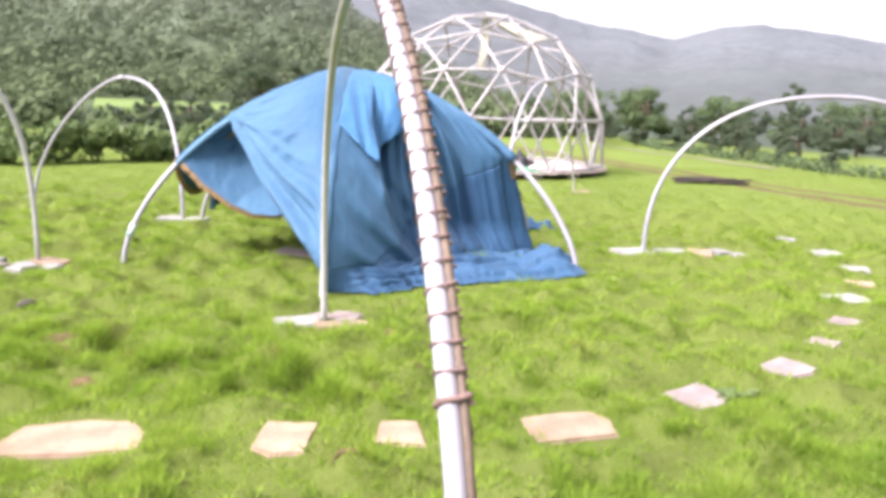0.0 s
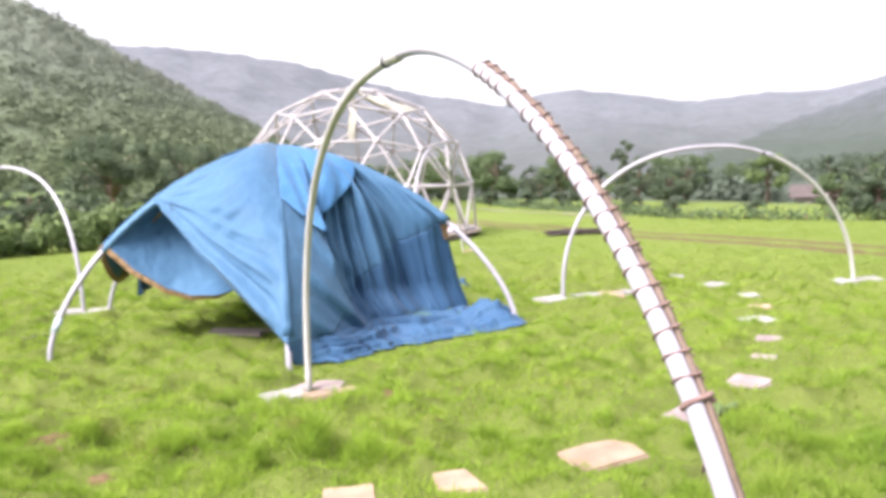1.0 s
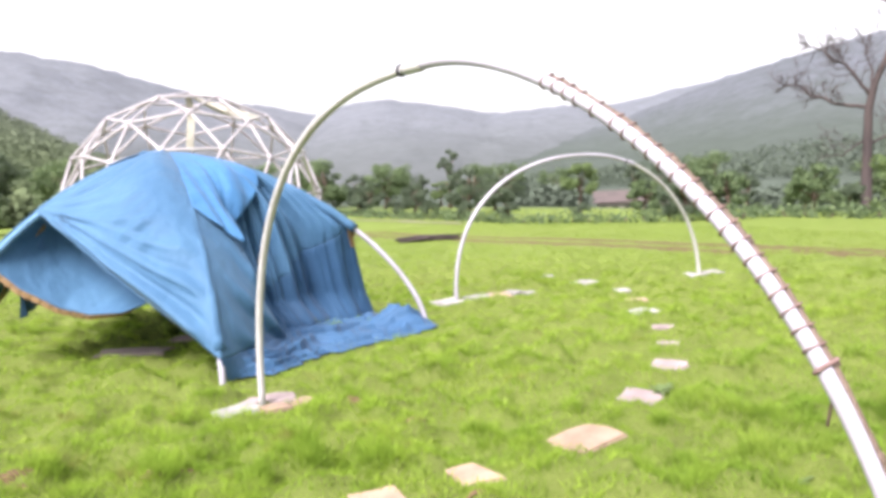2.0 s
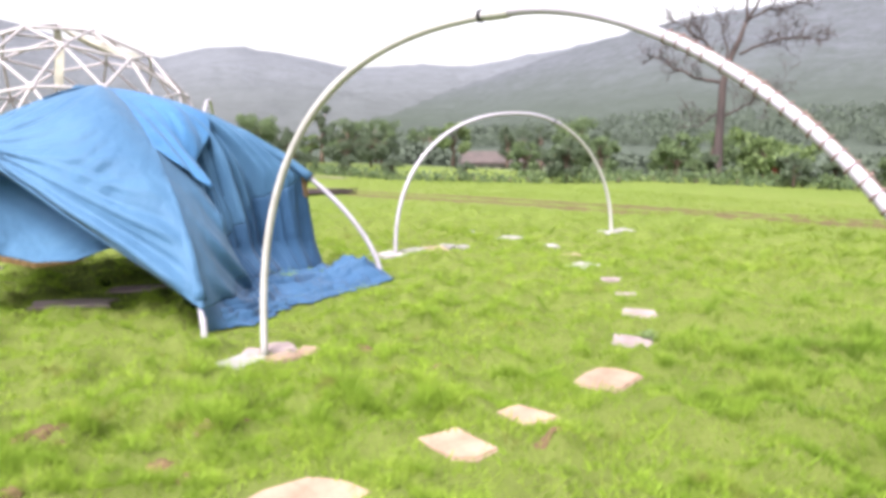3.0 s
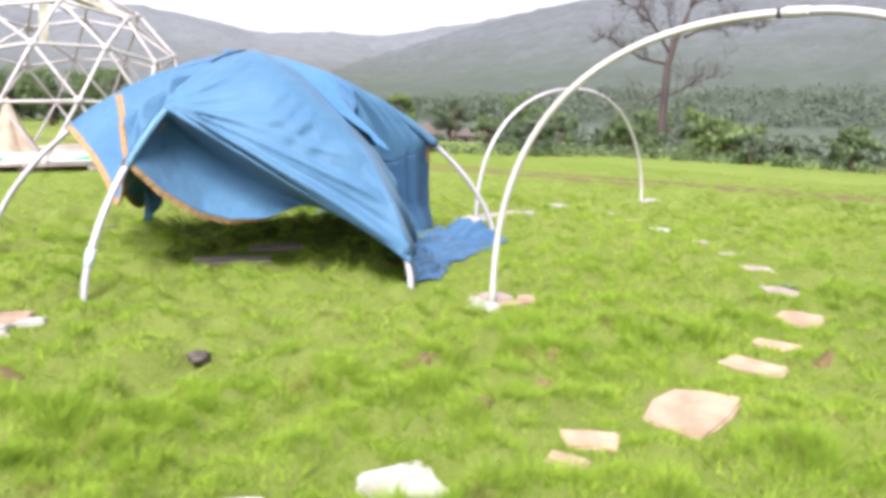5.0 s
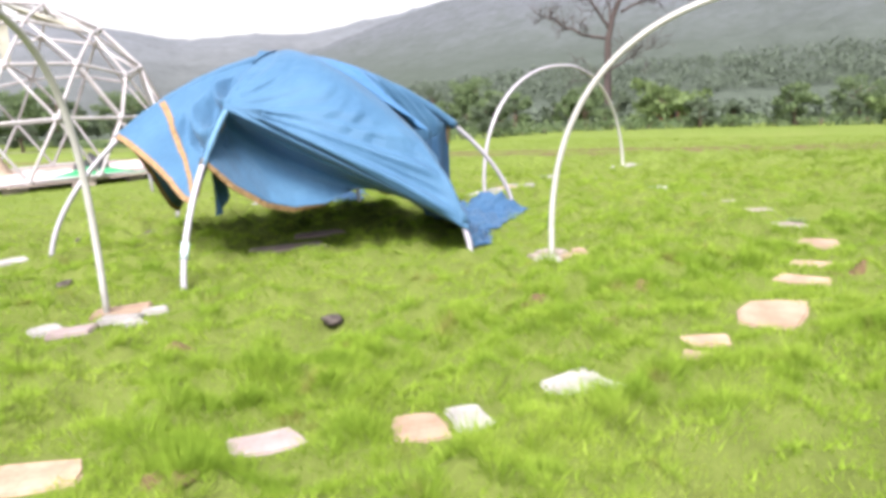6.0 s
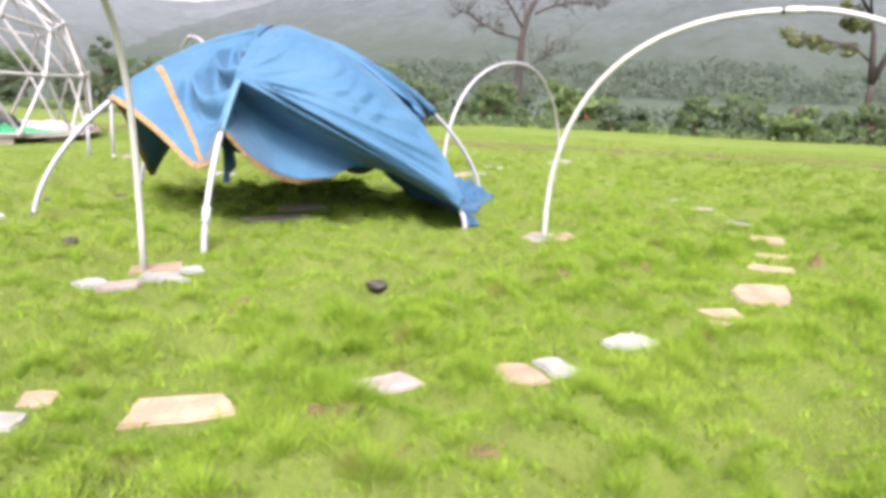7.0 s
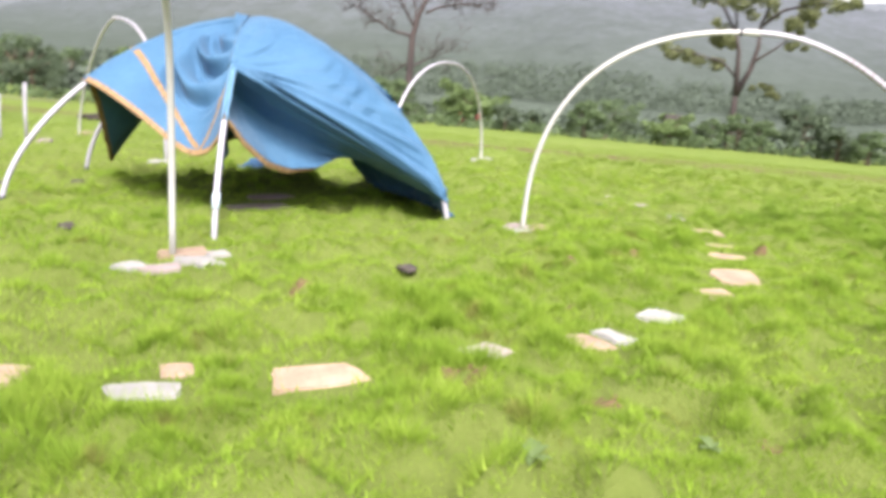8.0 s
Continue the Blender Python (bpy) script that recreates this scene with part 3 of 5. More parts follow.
def tree(label, height, spread, trunk_h, material, seed, leaves=1500, leaf=0.16, gaps=9, bark=None, lean=0.1, category="tree"):
    rng = np.random.default_rng(seed)
    root = thing("tree" if category == "tree" else "bush", label, category, "trees round the field")
    r0 = 0.03 * height + 0.03
    base = [Vector((0, 0, -0.1))]
    for k in range(1, 6):
        base.append(Vector((lean * rng.standard_normal() * k / 5, lean * rng.standard_normal() * k / 5, height * 0.75 * k / 5)))
    pieces = [tube(base, [r0 * (1.25 - 0.2 * k) for k in range(6)], 8)]
    clumps = []
    for k in range(gaps):
        a = 2 * math.pi * (k + rng.uniform(-0.3, 0.3)) / gaps * 1.9
        up = rng.uniform(0, 1)
        rad = spread * (0.30 + 0.55 * math.sin(math.pi * (0.2 + 0.7 * up)) * rng.uniform(0.5, 1.0))
        z = trunk_h + (height - trunk_h) * (0.12 + 0.78 * up)
        tip = Vector((rad * math.cos(a), rad * math.sin(a), z))
        start = base[(3 if trunk_h > height * 0.4 else 2) + int(up * 1.99)]
        mid = start.lerp(tip, 0.5) + Vector((0, 0, 0.08 * height))
        pieces.append(tube([start, mid, tip], [r0 * 0.45, r0 * 0.3, r0 * 0.12], 5))
        rr = spread * rng.uniform(0.25, 0.45)
        clumps.append((*tip, rr))
        for q in range(3):
            o = rng.standard_normal(3) * rr * 0.5
            clumps.append((tip.x + o[0], tip.y + o[1], max(tip.z + o[2] * 0.7, rr * 0.4), rr * rng.uniform(0.4, 0.7)))
    clumps.append((base[-1].x, base[-1].y, height - spread * 0.22, spread * 0.3))
    part("trunk", mesh("trunk", *joined(pieces), smooth=True), bark or BARK, root)
    part("crown", quick_mesh("crown", *leaf_cloud(rng, clumps, int(leaves * 1.9), leaf * 0.68)), material, root)
    return root


def dead_tree(at):
    """Limbs as (side, height) lines in the plane across the field, with side twigs that fork at random."""
    rng = np.random.default_rng(11)
    root = thing("dead_tree", "tall bare dead tree with twisted leafless branches", "tree", at=at)
    right, deep = Vector((0.62, -0.79, 0)), Vector((0.79, 0.62, 0))

    def twig(start, direction, length, radius, depth, out):
        pts, p, d = [start], start, direction.normalized()
        n = 5
        for k in range(n):
            d = (d + Vector(rng.standard_normal(3)) * 0.24 + Vector((0, 0, 0.06))).normalized()
            p = p + d * (length / n)
            pts.append(p)
        out.append(tube(pts, [max(radius * (1 - 0.7 * k / n), 0.007) for k in range(n + 1)], 5 if depth else 4))
        for q in range(3 if depth else 0):
            k = int(rng.integers(1, n + 1))
            side = Vector(rng.standard_normal(3)).cross(d).normalized()
            twig(pts[k], d * 0.7 + side * 0.8 + Vector((0, 0, 0.2)), length * rng.uniform(0.45, 0.7), max(radius * 0.55, 0.010), depth - 1, out)

    def limb(line, radius, bow, twigs):
        """A limb through (side, height) points that swings bow metres out of the plane."""
        n = len(line) - 1
        pts = [right * x + Vector((0, 0, z)) + deep * (bow * k / n) for k, (x, z) in enumerate(line)]
        fine = []
        for k in range(n):
            for q in range(3):
                fine.append(pts[k].lerp(pts[k + 1], q / 3) + Vector(rng.standard_normal(3)) * 0.018)
        fine.append(pts[-1])
        out = [tube(fine, [radius * (1 - 0.78 * k / (3 * n)) for k in range(3 * n + 1)], 8)]
        for q in range(twigs):
            k = int(rng.integers(n // 2 + 1, 3 * n + 1))
            d = (fine[min(k + 1, 3 * n)] - fine[k - 1]).normalized()
            side = Vector(rng.standard_normal(3)).cross(d).normalized()
            twig(fine[k], d * 0.7 + side * 0.8 + Vector((0, 0, 0.25)), rng.uniform(0.5, 1.15), max(radius * 0.32, 0.013), 2, out)
        part("branch", mesh("branch", *joined(out), smooth=True), DEADWOOD, root)

    trunk = [(0.0, -0.4), (0.0, 0.3), (0.04, 1.3), (0.07, 2.6), (0.11, 4.2), (0.35, 5.3), (0.7, 6.1), (0.95, 6.9)]
    line = [right * x + Vector((0, 0, z)) for x, z in trunk]
    part("trunk", tube_mesh("trunk", line, [0.30, 0.25, 0.215, 0.185, 0.165, 0.135, 0.115, 0.075], 12), DEADWOOD, root)
    limb([(0.02, 4.3), (-0.5, 4.4), (-1.1, 4.55), (-1.5, 4.8), (-2.05, 5.05), (-2.35, 5.4), (-2.9, 5.5), (-3.4, 5.4)], 0.085, 0.3, 20)
    limb([(0.12, 4.8), (-0.2, 5.3), (-0.7, 6.05), (-1.1, 6.3), (-1.6, 6.75), (-2.1, 6.95)], 0.085, -0.5, 20)
    limb([(-0.7, 6.05), (-0.85, 6.4), (-1.1, 6.9), (-1.35, 7.7)], 0.04, 0.3, 7)
    limb([(0.2, 4.9), (0.28, 5.8), (0.02, 6.6), (0.14, 7.3)], 0.06, 0.8, 9)
    limb([(0.7, 5.5), (1.5, 5.85), (2.2, 6.05), (3.05, 6.15), (4.0, 5.95)], 0.075, -0.3, 24)
    limb([(0.85, 6.9), (1.9, 7.4), (2.8, 7.5), (3.3, 7.7)], 0.06, 0.4, 22)
    limb([(0.95, 6.8), (0.97, 7.8), (0.7, 8.75), (0.35, 9.5)], 0.075, 0.3, 14)
    limb([(0.95, 6.8), (1.5, 7.9), (1.95, 8.5), (1.85, 9.3), (1.7, 10.1)], 0.07, -0.3, 16)
    limb([(1.5, 7.9), (1.5, 8.8), (1.4, 9.6), (1.5, 10.3)], 0.045, 0.2, 8)
    limb([(-0.05, 2.95), (-0.4, 2.7), (-0.85, 2.36), (-1.5, 2.33)], 0.055, 0.2, 6)
    limb([(0.15, 2.8), (0.85, 3.1), (1.4, 3.45), (2.2, 3.7)], 0.06, 0.2, 18)
    return root


dead_tree((27.1, 21.2, ground_z(27.1, 21.2)))


def put(proto, spots):
    """Copies of a built tree at (x, y, scale, turn); the first spot takes the tree itself."""
    for k, (x, y, s, turn) in enumerate(spots):
        m = pose(x, y, ground_z(x, y), 0, 0, turn) @ Matrix.Scale(s, 4)
        if k:
            copy_thing(proto, m)
        else:
            proto.matrix_basis = m


put(tree("round orchard tree with dense dark green crown", 3.4, 1.5, 0.4, LEAF_DARK, 21, 3600, 0.14, 12),
    [(14.5, 33, 0.72, 10), (17.5, 36, 0.8, 80), (12.8, 36, 0.7, 200), (13.8, 46, 0.85, 120), (20.5, 40, 0.85, 300), (31, 27, 0.7, 160), (37, 39, 1.05, 40), (22, 25, 0.6, 220), (-12.5, 34, 0.95, 60), (-15.5, 37, 0.9, 250), (-7.2, 29.4, 0.66, 140), (8.6, 47, 0.8, 20), (15.6, 43, 0.75, 75), (22.4, 46, 0.7, 140), (10.4, 58, 0.9, 310)])
put(tree("leafy green tree with uneven rounded crown", 4.2, 1.9, 0.6, LEAF_MID, 22, 4000, 0.15, 14),
    [(11.8, 50, 0.9, 0), (9.0, 54, 1.0, 70), (17, 52, 0.85, 160), (26, 50, 0.9, 250), (27.0, 29.5, 0.8, 15), (-4.0, 56, 1.2, 30), (14.5, 62, 1.1, 40), (20.5, 61, 1.0, 130), (27.5, 58, 1.0, 220), (33, 53, 0.9, 310), (9.5, 66, 1.1, 100), (38, 29, 0.85, 190), (36, 12, 0.7, 60)])
put(tree("slim dark upright tree", 4.6, 0.95, 0.9, LEAF_DARK, 23, 2000, 0.15, 9),
    [(19.0, 45, 0.85, 0), (24.2, 32.5, 0.62, 100), (28.6, 34.5, 0.7, 200), (36, 36, 0.8, 40)])
put(tree("light green young tree", 3.2, 1.2, 0.5, LEAF_LIGHT, 24, 2600, 0.15, 10),
    [(24.5, 38, 0.85, 90), (31, 8.5, 0.6, 40), (20.6, 50, 0.7, 10)])
put(tree("broad tall dark tree behind the field", 6.5, 3.2, 2.0, LEAF_DARK, 25, 4200, 0.2, 14),
    [(-11.7, 44, 0.76, 80), (-8.0, 46, 0.9, 190), (42, 52, 0.8, 0), (6, 72, 0.7, 30), (16, 67, 0.62, 95), (25, 66, 0.6, 170), (12, 74, 0.7, 260), (22, 74, 0.62, 210), (50, 34, 0.7, 130)])


def open_tree(at):
    """A tall forked tree whose thin crown spreads in flat, separate sprays."""
    rng = np.random.default_rng(31)
    root = thing("tree", "large open tree with sparse olive crown on forked trunk", "tree", "trees round the field", at=at)
    right, deep = Vector((0.04, -1.0, 0)), Vector((1.0, 0.04, 0))
    limbs = (([(0.05, -0.2), (0.06, 0.8), (0.06, 1.6), (0.05, 2.1)], 0.17, 0.0), ([(0.05, 2.1), (0.0, 2.9), (-0.05, 3.6), (-0.2, 4.2)], 0.12, -0.2), ([(0.05, 2.0), (0.44, 3.0), (0.6, 3.8), (0.56, 4.5)], 0.12, 0.3),
             ([(-0.2, 4.2), (-0.8, 5.2), (-1.55, 5.7), (-2.3, 5.7)], 0.06, 0.6), ([(-0.2, 4.2), (-0.45, 5.8), (-1.1, 6.6)], 0.05, -0.6), ([(0.56, 4.5), (1.25, 5.1), (2.3, 5.35), (3.4, 5.35)], 0.06, -0.5),
             ([(0.56, 4.5), (1.0, 6.1), (1.5, 6.65)], 0.05, 0.5), ([(-0.05, 2.7), (-0.55, 3.2), (-1.55, 3.45), (-2.6, 3.6)], 0.05, -0.4), ([(0.55, 3.3), (1.2, 3.8), (1.8, 4.4)], 0.05, 0.6))
    pieces = []
    for line, r, bow in limbs:
        n = len(line) - 1
        pieces.append(tube([right * x + Vector((0, 0, z)) + deep * (bow * k / n) for k, (x, z) in enumerate(line)], [r * (1 - 0.55 * k / n) for k in range(n + 1)], 8))
    part("trunk", mesh("trunk", *joined(pieces), smooth=True), DEADWOOD, root)
    clumps = []
    for x, z, r in ((-2.1, 5.7, 0.5), (-1.45, 5.8, 0.55), (-0.8, 5.6, 0.6), (0.0, 5.3, 0.65), (0.7, 5.2, 0.55), (-0.35, 6.05, 0.4), (1.1, 6.3, 0.42), (1.6, 6.7, 0.3), (-1.1, 6.6, 0.3), (1.9, 5.4, 0.5), (2.6, 5.5, 0.5),
                    (3.3, 5.4, 0.4), (2.3, 4.95, 0.4), (1.6, 4.5, 0.36), (-2.6, 3.6, 0.45), (-1.9, 3.5, 0.3), (-1.1, 3.15, 0.5), (-0.8, 3.8, 0.45), (-0.55, 4.3, 0.5), (1.8, 3.9, 0.3), (1.0, 2.4, 0.25), (1.35, 2.05, 0.22)):
        for q in range(4):
            c = right * (x + rng.normal(0, r * 0.6)) + Vector((0, 0, z + rng.normal(0, r * 0.35))) + deep * rng.normal(0, 0.6)
            clumps.append((*c, r * rng.uniform(0.35, 0.7)))
    part("crown", quick_mesh("crown", *leaf_cloud(rng, clumps, 9500, 0.085)), LEAF_OLIVE, root)
    return root


open_tree((22.25, 4.95, ground_z(22.25, 4.95)))
put(tree("dense rounded green bush at the field edge", 1.75, 0.8, 0.1, LEAF_MID, 27, 1900, 0.12, 11, category="bush"),
    [(20.8, 18.6, 1.0, 50), (18.9, 9.7, 0.78, 100), (19.4, 5.3, 0.6, 150), (19.6, 4.5, 0.72, 250), (17.0, 23.0, 0.8, 290), (19.6, 3.7, 0.64, 90), (17.6, 0.6, 0.6, 70), (18.0, -2.4, 0.8, 10), (22.6, 20.4, 0.9, 130), (19.5, 16.8, 0.45, 200), (19.8, 5.9, 0.4, 20), (18.0, 21.5, 1.0, 75), (19.2, 21.0, 0.9, 15)])
put(tree("dark green rounded bush at the field edge", 2.0, 0.95, 0.15, LEAF_DARK, 28, 2100, 0.13, 11, category="bush"),
    [(15.3, 18.9, 0.78, 0), (18.4, 12.6, 0.66, 120), (19.2, 11.8, 0.55, 210), (19.2, 8.2, 0.52, 20), (19.6, 2.4, 1.1, 80), (24.0, 19.6, 0.7, 300), (19.9, 1.6, 0.7, 40), (18.4, 1.4, 0.7, 160), (12.4, 25.5, 0.5, 10), (12.1, 28.6, 0.55, 70), (12.0, 32.0, 0.6, 130), (11.7, 36.0, 0.6, 190), (11.2, 40.5, 0.65, 250), (10.4, 46.0, 0.7, 310), (13.6, 22.3, 0.45, 35)])
put(tree("light yellow-green bush at the field edge", 1.1, 0.9, 0.1, LEAF_LIGHT, 29, 1600, 0.11, 10, category="bush"),
    [(21.7, 15.4, 1.45, 0), (24.6, 16.9, 0.9, 60), (19.0, 6.7, 0.6, 170)])


def hedge(label, line, width, height, leaves, material, seed, leaf=0.13):
    rng = np.random.default_rng(seed)
    pts = np.array(line, float)
    seg = np.linalg.norm(np.diff(pts, axis=0), axis=1)
    cum = np.concatenate([[0], np.cumsum(seg)])
    clumps = []
    for s in np.arange(0, cum[-1], 0.38):
        k = min(int(np.searchsorted(cum, s, "right")) - 1, len(seg) - 1)
        p = pts[k] + (pts[k + 1] - pts[k]) * (s - cum[k]) / seg[k]
        p = np.array([p[0], p[1]])
        gz = ground_z(p[0], p[1])
        h = height * (0.75 + 0.4 * noise.noise(Vector((p[0] * 0.5, p[1] * 0.5, seed))))
        for q in range(4):
            clumps.append((p[0] + rng.uniform(-width, width) / 2, p[1] + rng.uniform(-width, width) / 2, gz + rng.uniform(0.25, 1.0) * h, rng.uniform(0.22, 0.5)))
    root = thing("hedge", label, "hedge", at=(0, 0, 0))
    tagged(part("foliage", quick_mesh("foliage", *leaf_cloud(rng, clumps, leaves, leaf)), material, root), kind="stuff")
    stems = []
    for s in np.arange(0.2, cum[-1], 0.7):
        k = min(int(np.searchsorted(cum, s, "right")) - 1, len(seg) - 1)
        p = pts[k] + (pts[k + 1] - pts[k]) * (s - cum[k]) / seg[k]
        stems.append(tube([(p[0], p[1], ground_z(p[0], p[1]) - 0.1), (p[0] + rng.uniform(-0.15, 0.15), p[1] + rng.uniform(-0.15, 0.15), ground_z(p[0], p[1]) + height * 0.7)], 0.025, 5))
    tagged(part("stems", mesh("stems", *joined(stems)), BARK, root), kind="stuff")
    return root


hedge("thick leafy green hedge along the field", [(-24, 11), (-16, 17.5), (-11.2, 20.8), (-7.8, 23.4), (-6.6, 27)], 1.8, 1.25, 17000, LEAF_LIGHT, 41, 0.14)
hedge("low rough hedge along the lane", [(16.5, 17.5), (13.8, 20.2), (12.2, 23.8), (11.8, 30), (11.0, 42), (12.5, 58)], 0.9, 0.26, 8000, LEAF_MID, 42, 0.08)
hedge("low rough growth along the field edge", [(17.0, 23.0), (18.6, 14), (18.9, 6), (19.2, -4), (18.6, -12)], 1.0, 0.30, 9000, LEAF_MID, 43, 0.08)
hedge("far dark tree belt beyond the field", [(-30, 60), (-12, 64), (4, 68), (14, 70), (24, 68)], 6.0, 2.1, 9000, LEAF_DARK, 45, 0.26)


# ---- houses beyond the trees ----
def house(at, turn, w, d, h, label, windows):
    root = thing("house", label, "house", at=at, turn=turn)
    part("wall", box_mesh("wall", w, d, h, 0.02), PLASTER, root)
    o = min(0.5, w * 0.1)
    v = [(-w / 2 - o, -d / 2 - o, h), (w / 2 + o, -d / 2 - o, h), (w / 2 + o, d / 2 + o, h), (-w / 2 - o, d / 2 + o, h), (-w / 2 - o, 0, h + d * 0.34), (w / 2 + o, 0, h + d * 0.34)]
    v += [(x, y, z + 0.12) for x, y, z in v]
    f = [(0, 1, 5, 4), (3, 4, 5, 2), (6, 10, 11, 7), (9, 8, 11, 10), (0, 6, 7, 1), (2, 8, 9, 3), (0, 4, 10, 6), (4, 3, 9, 10), (1, 7, 11, 5), (5, 11, 8, 2)]
    part("roof", mesh("roof", v, f), ROOF, root, "clay-coloured pitched roof")
    for k in range(windows):
        x = -w / 2 + w * (k + 0.5) / windows
        win = part("window", box_mesh("window", h * 0.38, 0.08, h * 0.42, 0.01), DARK_GLASS, root)
        win.location = (x, -d / 2 - 0.03, h * 0.36)
        sill = part("sill", box_mesh("sill", h * 0.46, 0.16, 0.08, 0.01), PLASTER, win)
        sill.location = (0, -0.04, -0.09)
    return root


house((43.5, 58.5, -2.3), -38, 4.4, 3.0, 1.4, "long low farmhouse with clay roof and pale walls", 4)
house((48.6, 55, -2.0), -38, 5.0, 2.2, 1.0, "small pale farm building with clay roof", 2)
house((24.4, 7.3, -0.30), -70, 0.6, 0.6, 0.95, "small pale yellow pump house behind bushes", 1)


# ---- arches of plastic pipe set radially round the tent ----
def arch_curve(foot, bearing, span, height, power, power_far, bow, n=64, lo=0.0, hi=1.0):
    d = Vector((math.cos(radians(bearing)), math.sin(radians(bearing)), 0))
    pts = []
    for k in range(n + 1):
        a = math.pi * (lo + (hi - lo) * k / n)
        c = math.cos(a)
        e = 2 / (power if c > 0 else power_far)
        u = span / 2 * (1 - math.copysign(abs(c) ** e, c))
        z = height * max(math.sin(a), 0.0) ** e
        pts.append(Vector((foot[0], foot[1], 0)) + d * u + Vector((-d.y, d.x, 0)) * bow * math.sin(a) ** 2 + Vector((0, 0, z - (0.12 if a < 0.01 or a > 3.13 else 0))))
    return pts


def cuff(name, pts, k, length, radius, material, parent, label=""):
    """A sleeve or a wrap of tape round the bar at point k."""
    d = (pts[k + 1] - pts[k]).normalized()
    return part(name, tube_mesh(name, [pts[k] - d * length / 2, pts[k] - d * length * 0.35, pts[k] + d * length * 0.35, pts[k] + d * length / 2], [radius * 0.93, radius, radius, radius * 0.93], 12), material, parent, label)


def pipe_arch(label, foot, bearing, span, height, power, power_far, bow, joint, first, second, radius=0.025):
    root = thing("pipe_arch", label, "arch", "arches round the tent", at=(foot[0], foot[1], 0))
    inv = Matrix.Translation((-foot[0], -foot[1], 0))
    a = [inv @ p for p in arch_curve(foot, bearing, span, height, power, power_far, bow, 48, 0, joint)]
    b = [inv @ p for p in arch_curve(foot, bearing, span, height, power, power_far, bow, 48, joint, 1)]
    part("pipe", tube_mesh("pipe", a, radius, 12), first, root)
    part("pipe", tube_mesh("pipe", b, radius * 1.04, 12), second, root)
    cuff("coupling", b, 0, 0.14, radius * 1.28, first, root, "push-fit pipe coupling")
    cuff("tape_wrap", a, 47, 0.025, radius * 1.3, TAPE_BLACK, root, "dark tape at the joint")
    return root, a, b


arch_a, pa, pb = pipe_arch("tall arch of white pipe with bamboo lashed on one leg", (-0.972, 5.455), -75.35, 4.235, 2.111, 2.48, 1.775, 0.007, 0.49, PVC_CREAM, PVC)


def lashed_bamboo():
    """A split bamboo pole tied to the arch with many turns of rope."""
    lo, hi = 0.29, 0.93
    n = len(pb) - 1
    line = [pb[int(n * (lo + (hi - lo) * k / 30))] for k in range(31)]
    side = Vector((0.97, 0.24, 0))
    off = []
    for k, p in enumerate(line):
        d = (line[min(k + 1, 30)] - line[max(k - 1, 0)]).normalized()
        out = Vector((0, 0, 1)) - d * d.z
        out = out.normalized() if out.length > 0.2 else Vector((0.24, -0.97, 0))
        off.append(p + out * 0.018 + side * 0.029 + Vector((0, 0, 0.004 * math.sin(k * 1.7))))
    bam = part("bamboo", tube_mesh("bamboo", off, [0.0125 - 0.0001 * k for k in range(31)], 9), BAMBOO, arch_a, "weathered brown bamboo pole")
    for k in range(3, 30, 5):
        cuff("bamboo_node", off, k, 0.03, 0.0142, BAMBOO, bam)
    for k in range(23):
        f = k / 22 * 0.63
        i = f * 30
        j = min(int(i), 29)
        c0, c1 = line[j].lerp(line[j + 1], i - j), off[j].lerp(off[j + 1], i - j)
        axis = (line[j + 1] - line[j]).normalized()
        reach = c1 - c0
        e1 = reach.normalized()
        e2 = axis.cross(e1).normalized()
        ring = []
        for q in range(21):
            a = 2 * math.pi * q / 20
            centre, r = (c1, 0.0165) if math.cos(a) > 0 else (c0, 0.0285)
            ring.append(centre + (e1 * math.cos(a) + e2 * math.sin(a)) * r + axis * (0.016 * q / 20))
        part("rope_wrap", tube_mesh("rope_wrap", ring, 0.0038 if k < 22 else 0.008, 6), ROPE, arch_a)
    end = off[19]
    part("rope_tail", tube_mesh("rope_tail", [end, end + Vector((0.02, 0.01, -0.08)), end + Vector((0.0, 0.02, -0.2))], 0.005, 6), ROPE, arch_a)


lashed_bamboo()
arch_b, pa, pb = pipe_arch("white pipe arch with stained far leg", (2.167, 8.778), -0.1, 4.09, 1.846, 2.36, 1.96, -0.105, 0.62, PVC, PVC_CREAM)
arch_c, pa, pb = pipe_arch("aged cream pipe arch on stone slabs", (-4.137, 7.192), 210.4, 3.785, 2.247, 3.42, 2.1, 0.108, 0.52, PVC_CREAM, PVC_CREAM)
arch_d, pa, pb = pipe_arch("white pipe arch near the hedge side", (-3.95, 10.5), 147.9, 3.97, 2.009, 2.14, 1.61, -0.45, 0.5, PVC, PVC)
arch_f, pa, pb = pipe_arch("white pipe arch behind the tent", (2.35, 15.85), 247.0, 4.2, 2.19, 1.5, 2.3, 0.0, 0.5, PVC_CREAM, PVC)


def short_post(x, y, h):
    root = thing("pipe_post", "short upright white pipe stub in the grass", "post", "pipe stubs", at=(x, y, 0))
    p = [Vector((0, 0, -0.1)), Vector((0.0, 0.01, h * 0.5)), Vector((0.01, 0, h - 0.01)), Vector((0.01, 0, h))]
    part("pipe", tube_mesh("pipe", p, [0.03, 0.03, 0.03, 0.026], 10), PVC, root)
    part("collar", tube_mesh("collar", [(0, 0, 0), (0, 0, 0.05)], 0.04, 10), PVC_CREAM, root)


short_post(0.64, 15.1, 1.0)
short_post(0.22, 15.19, 0.8)


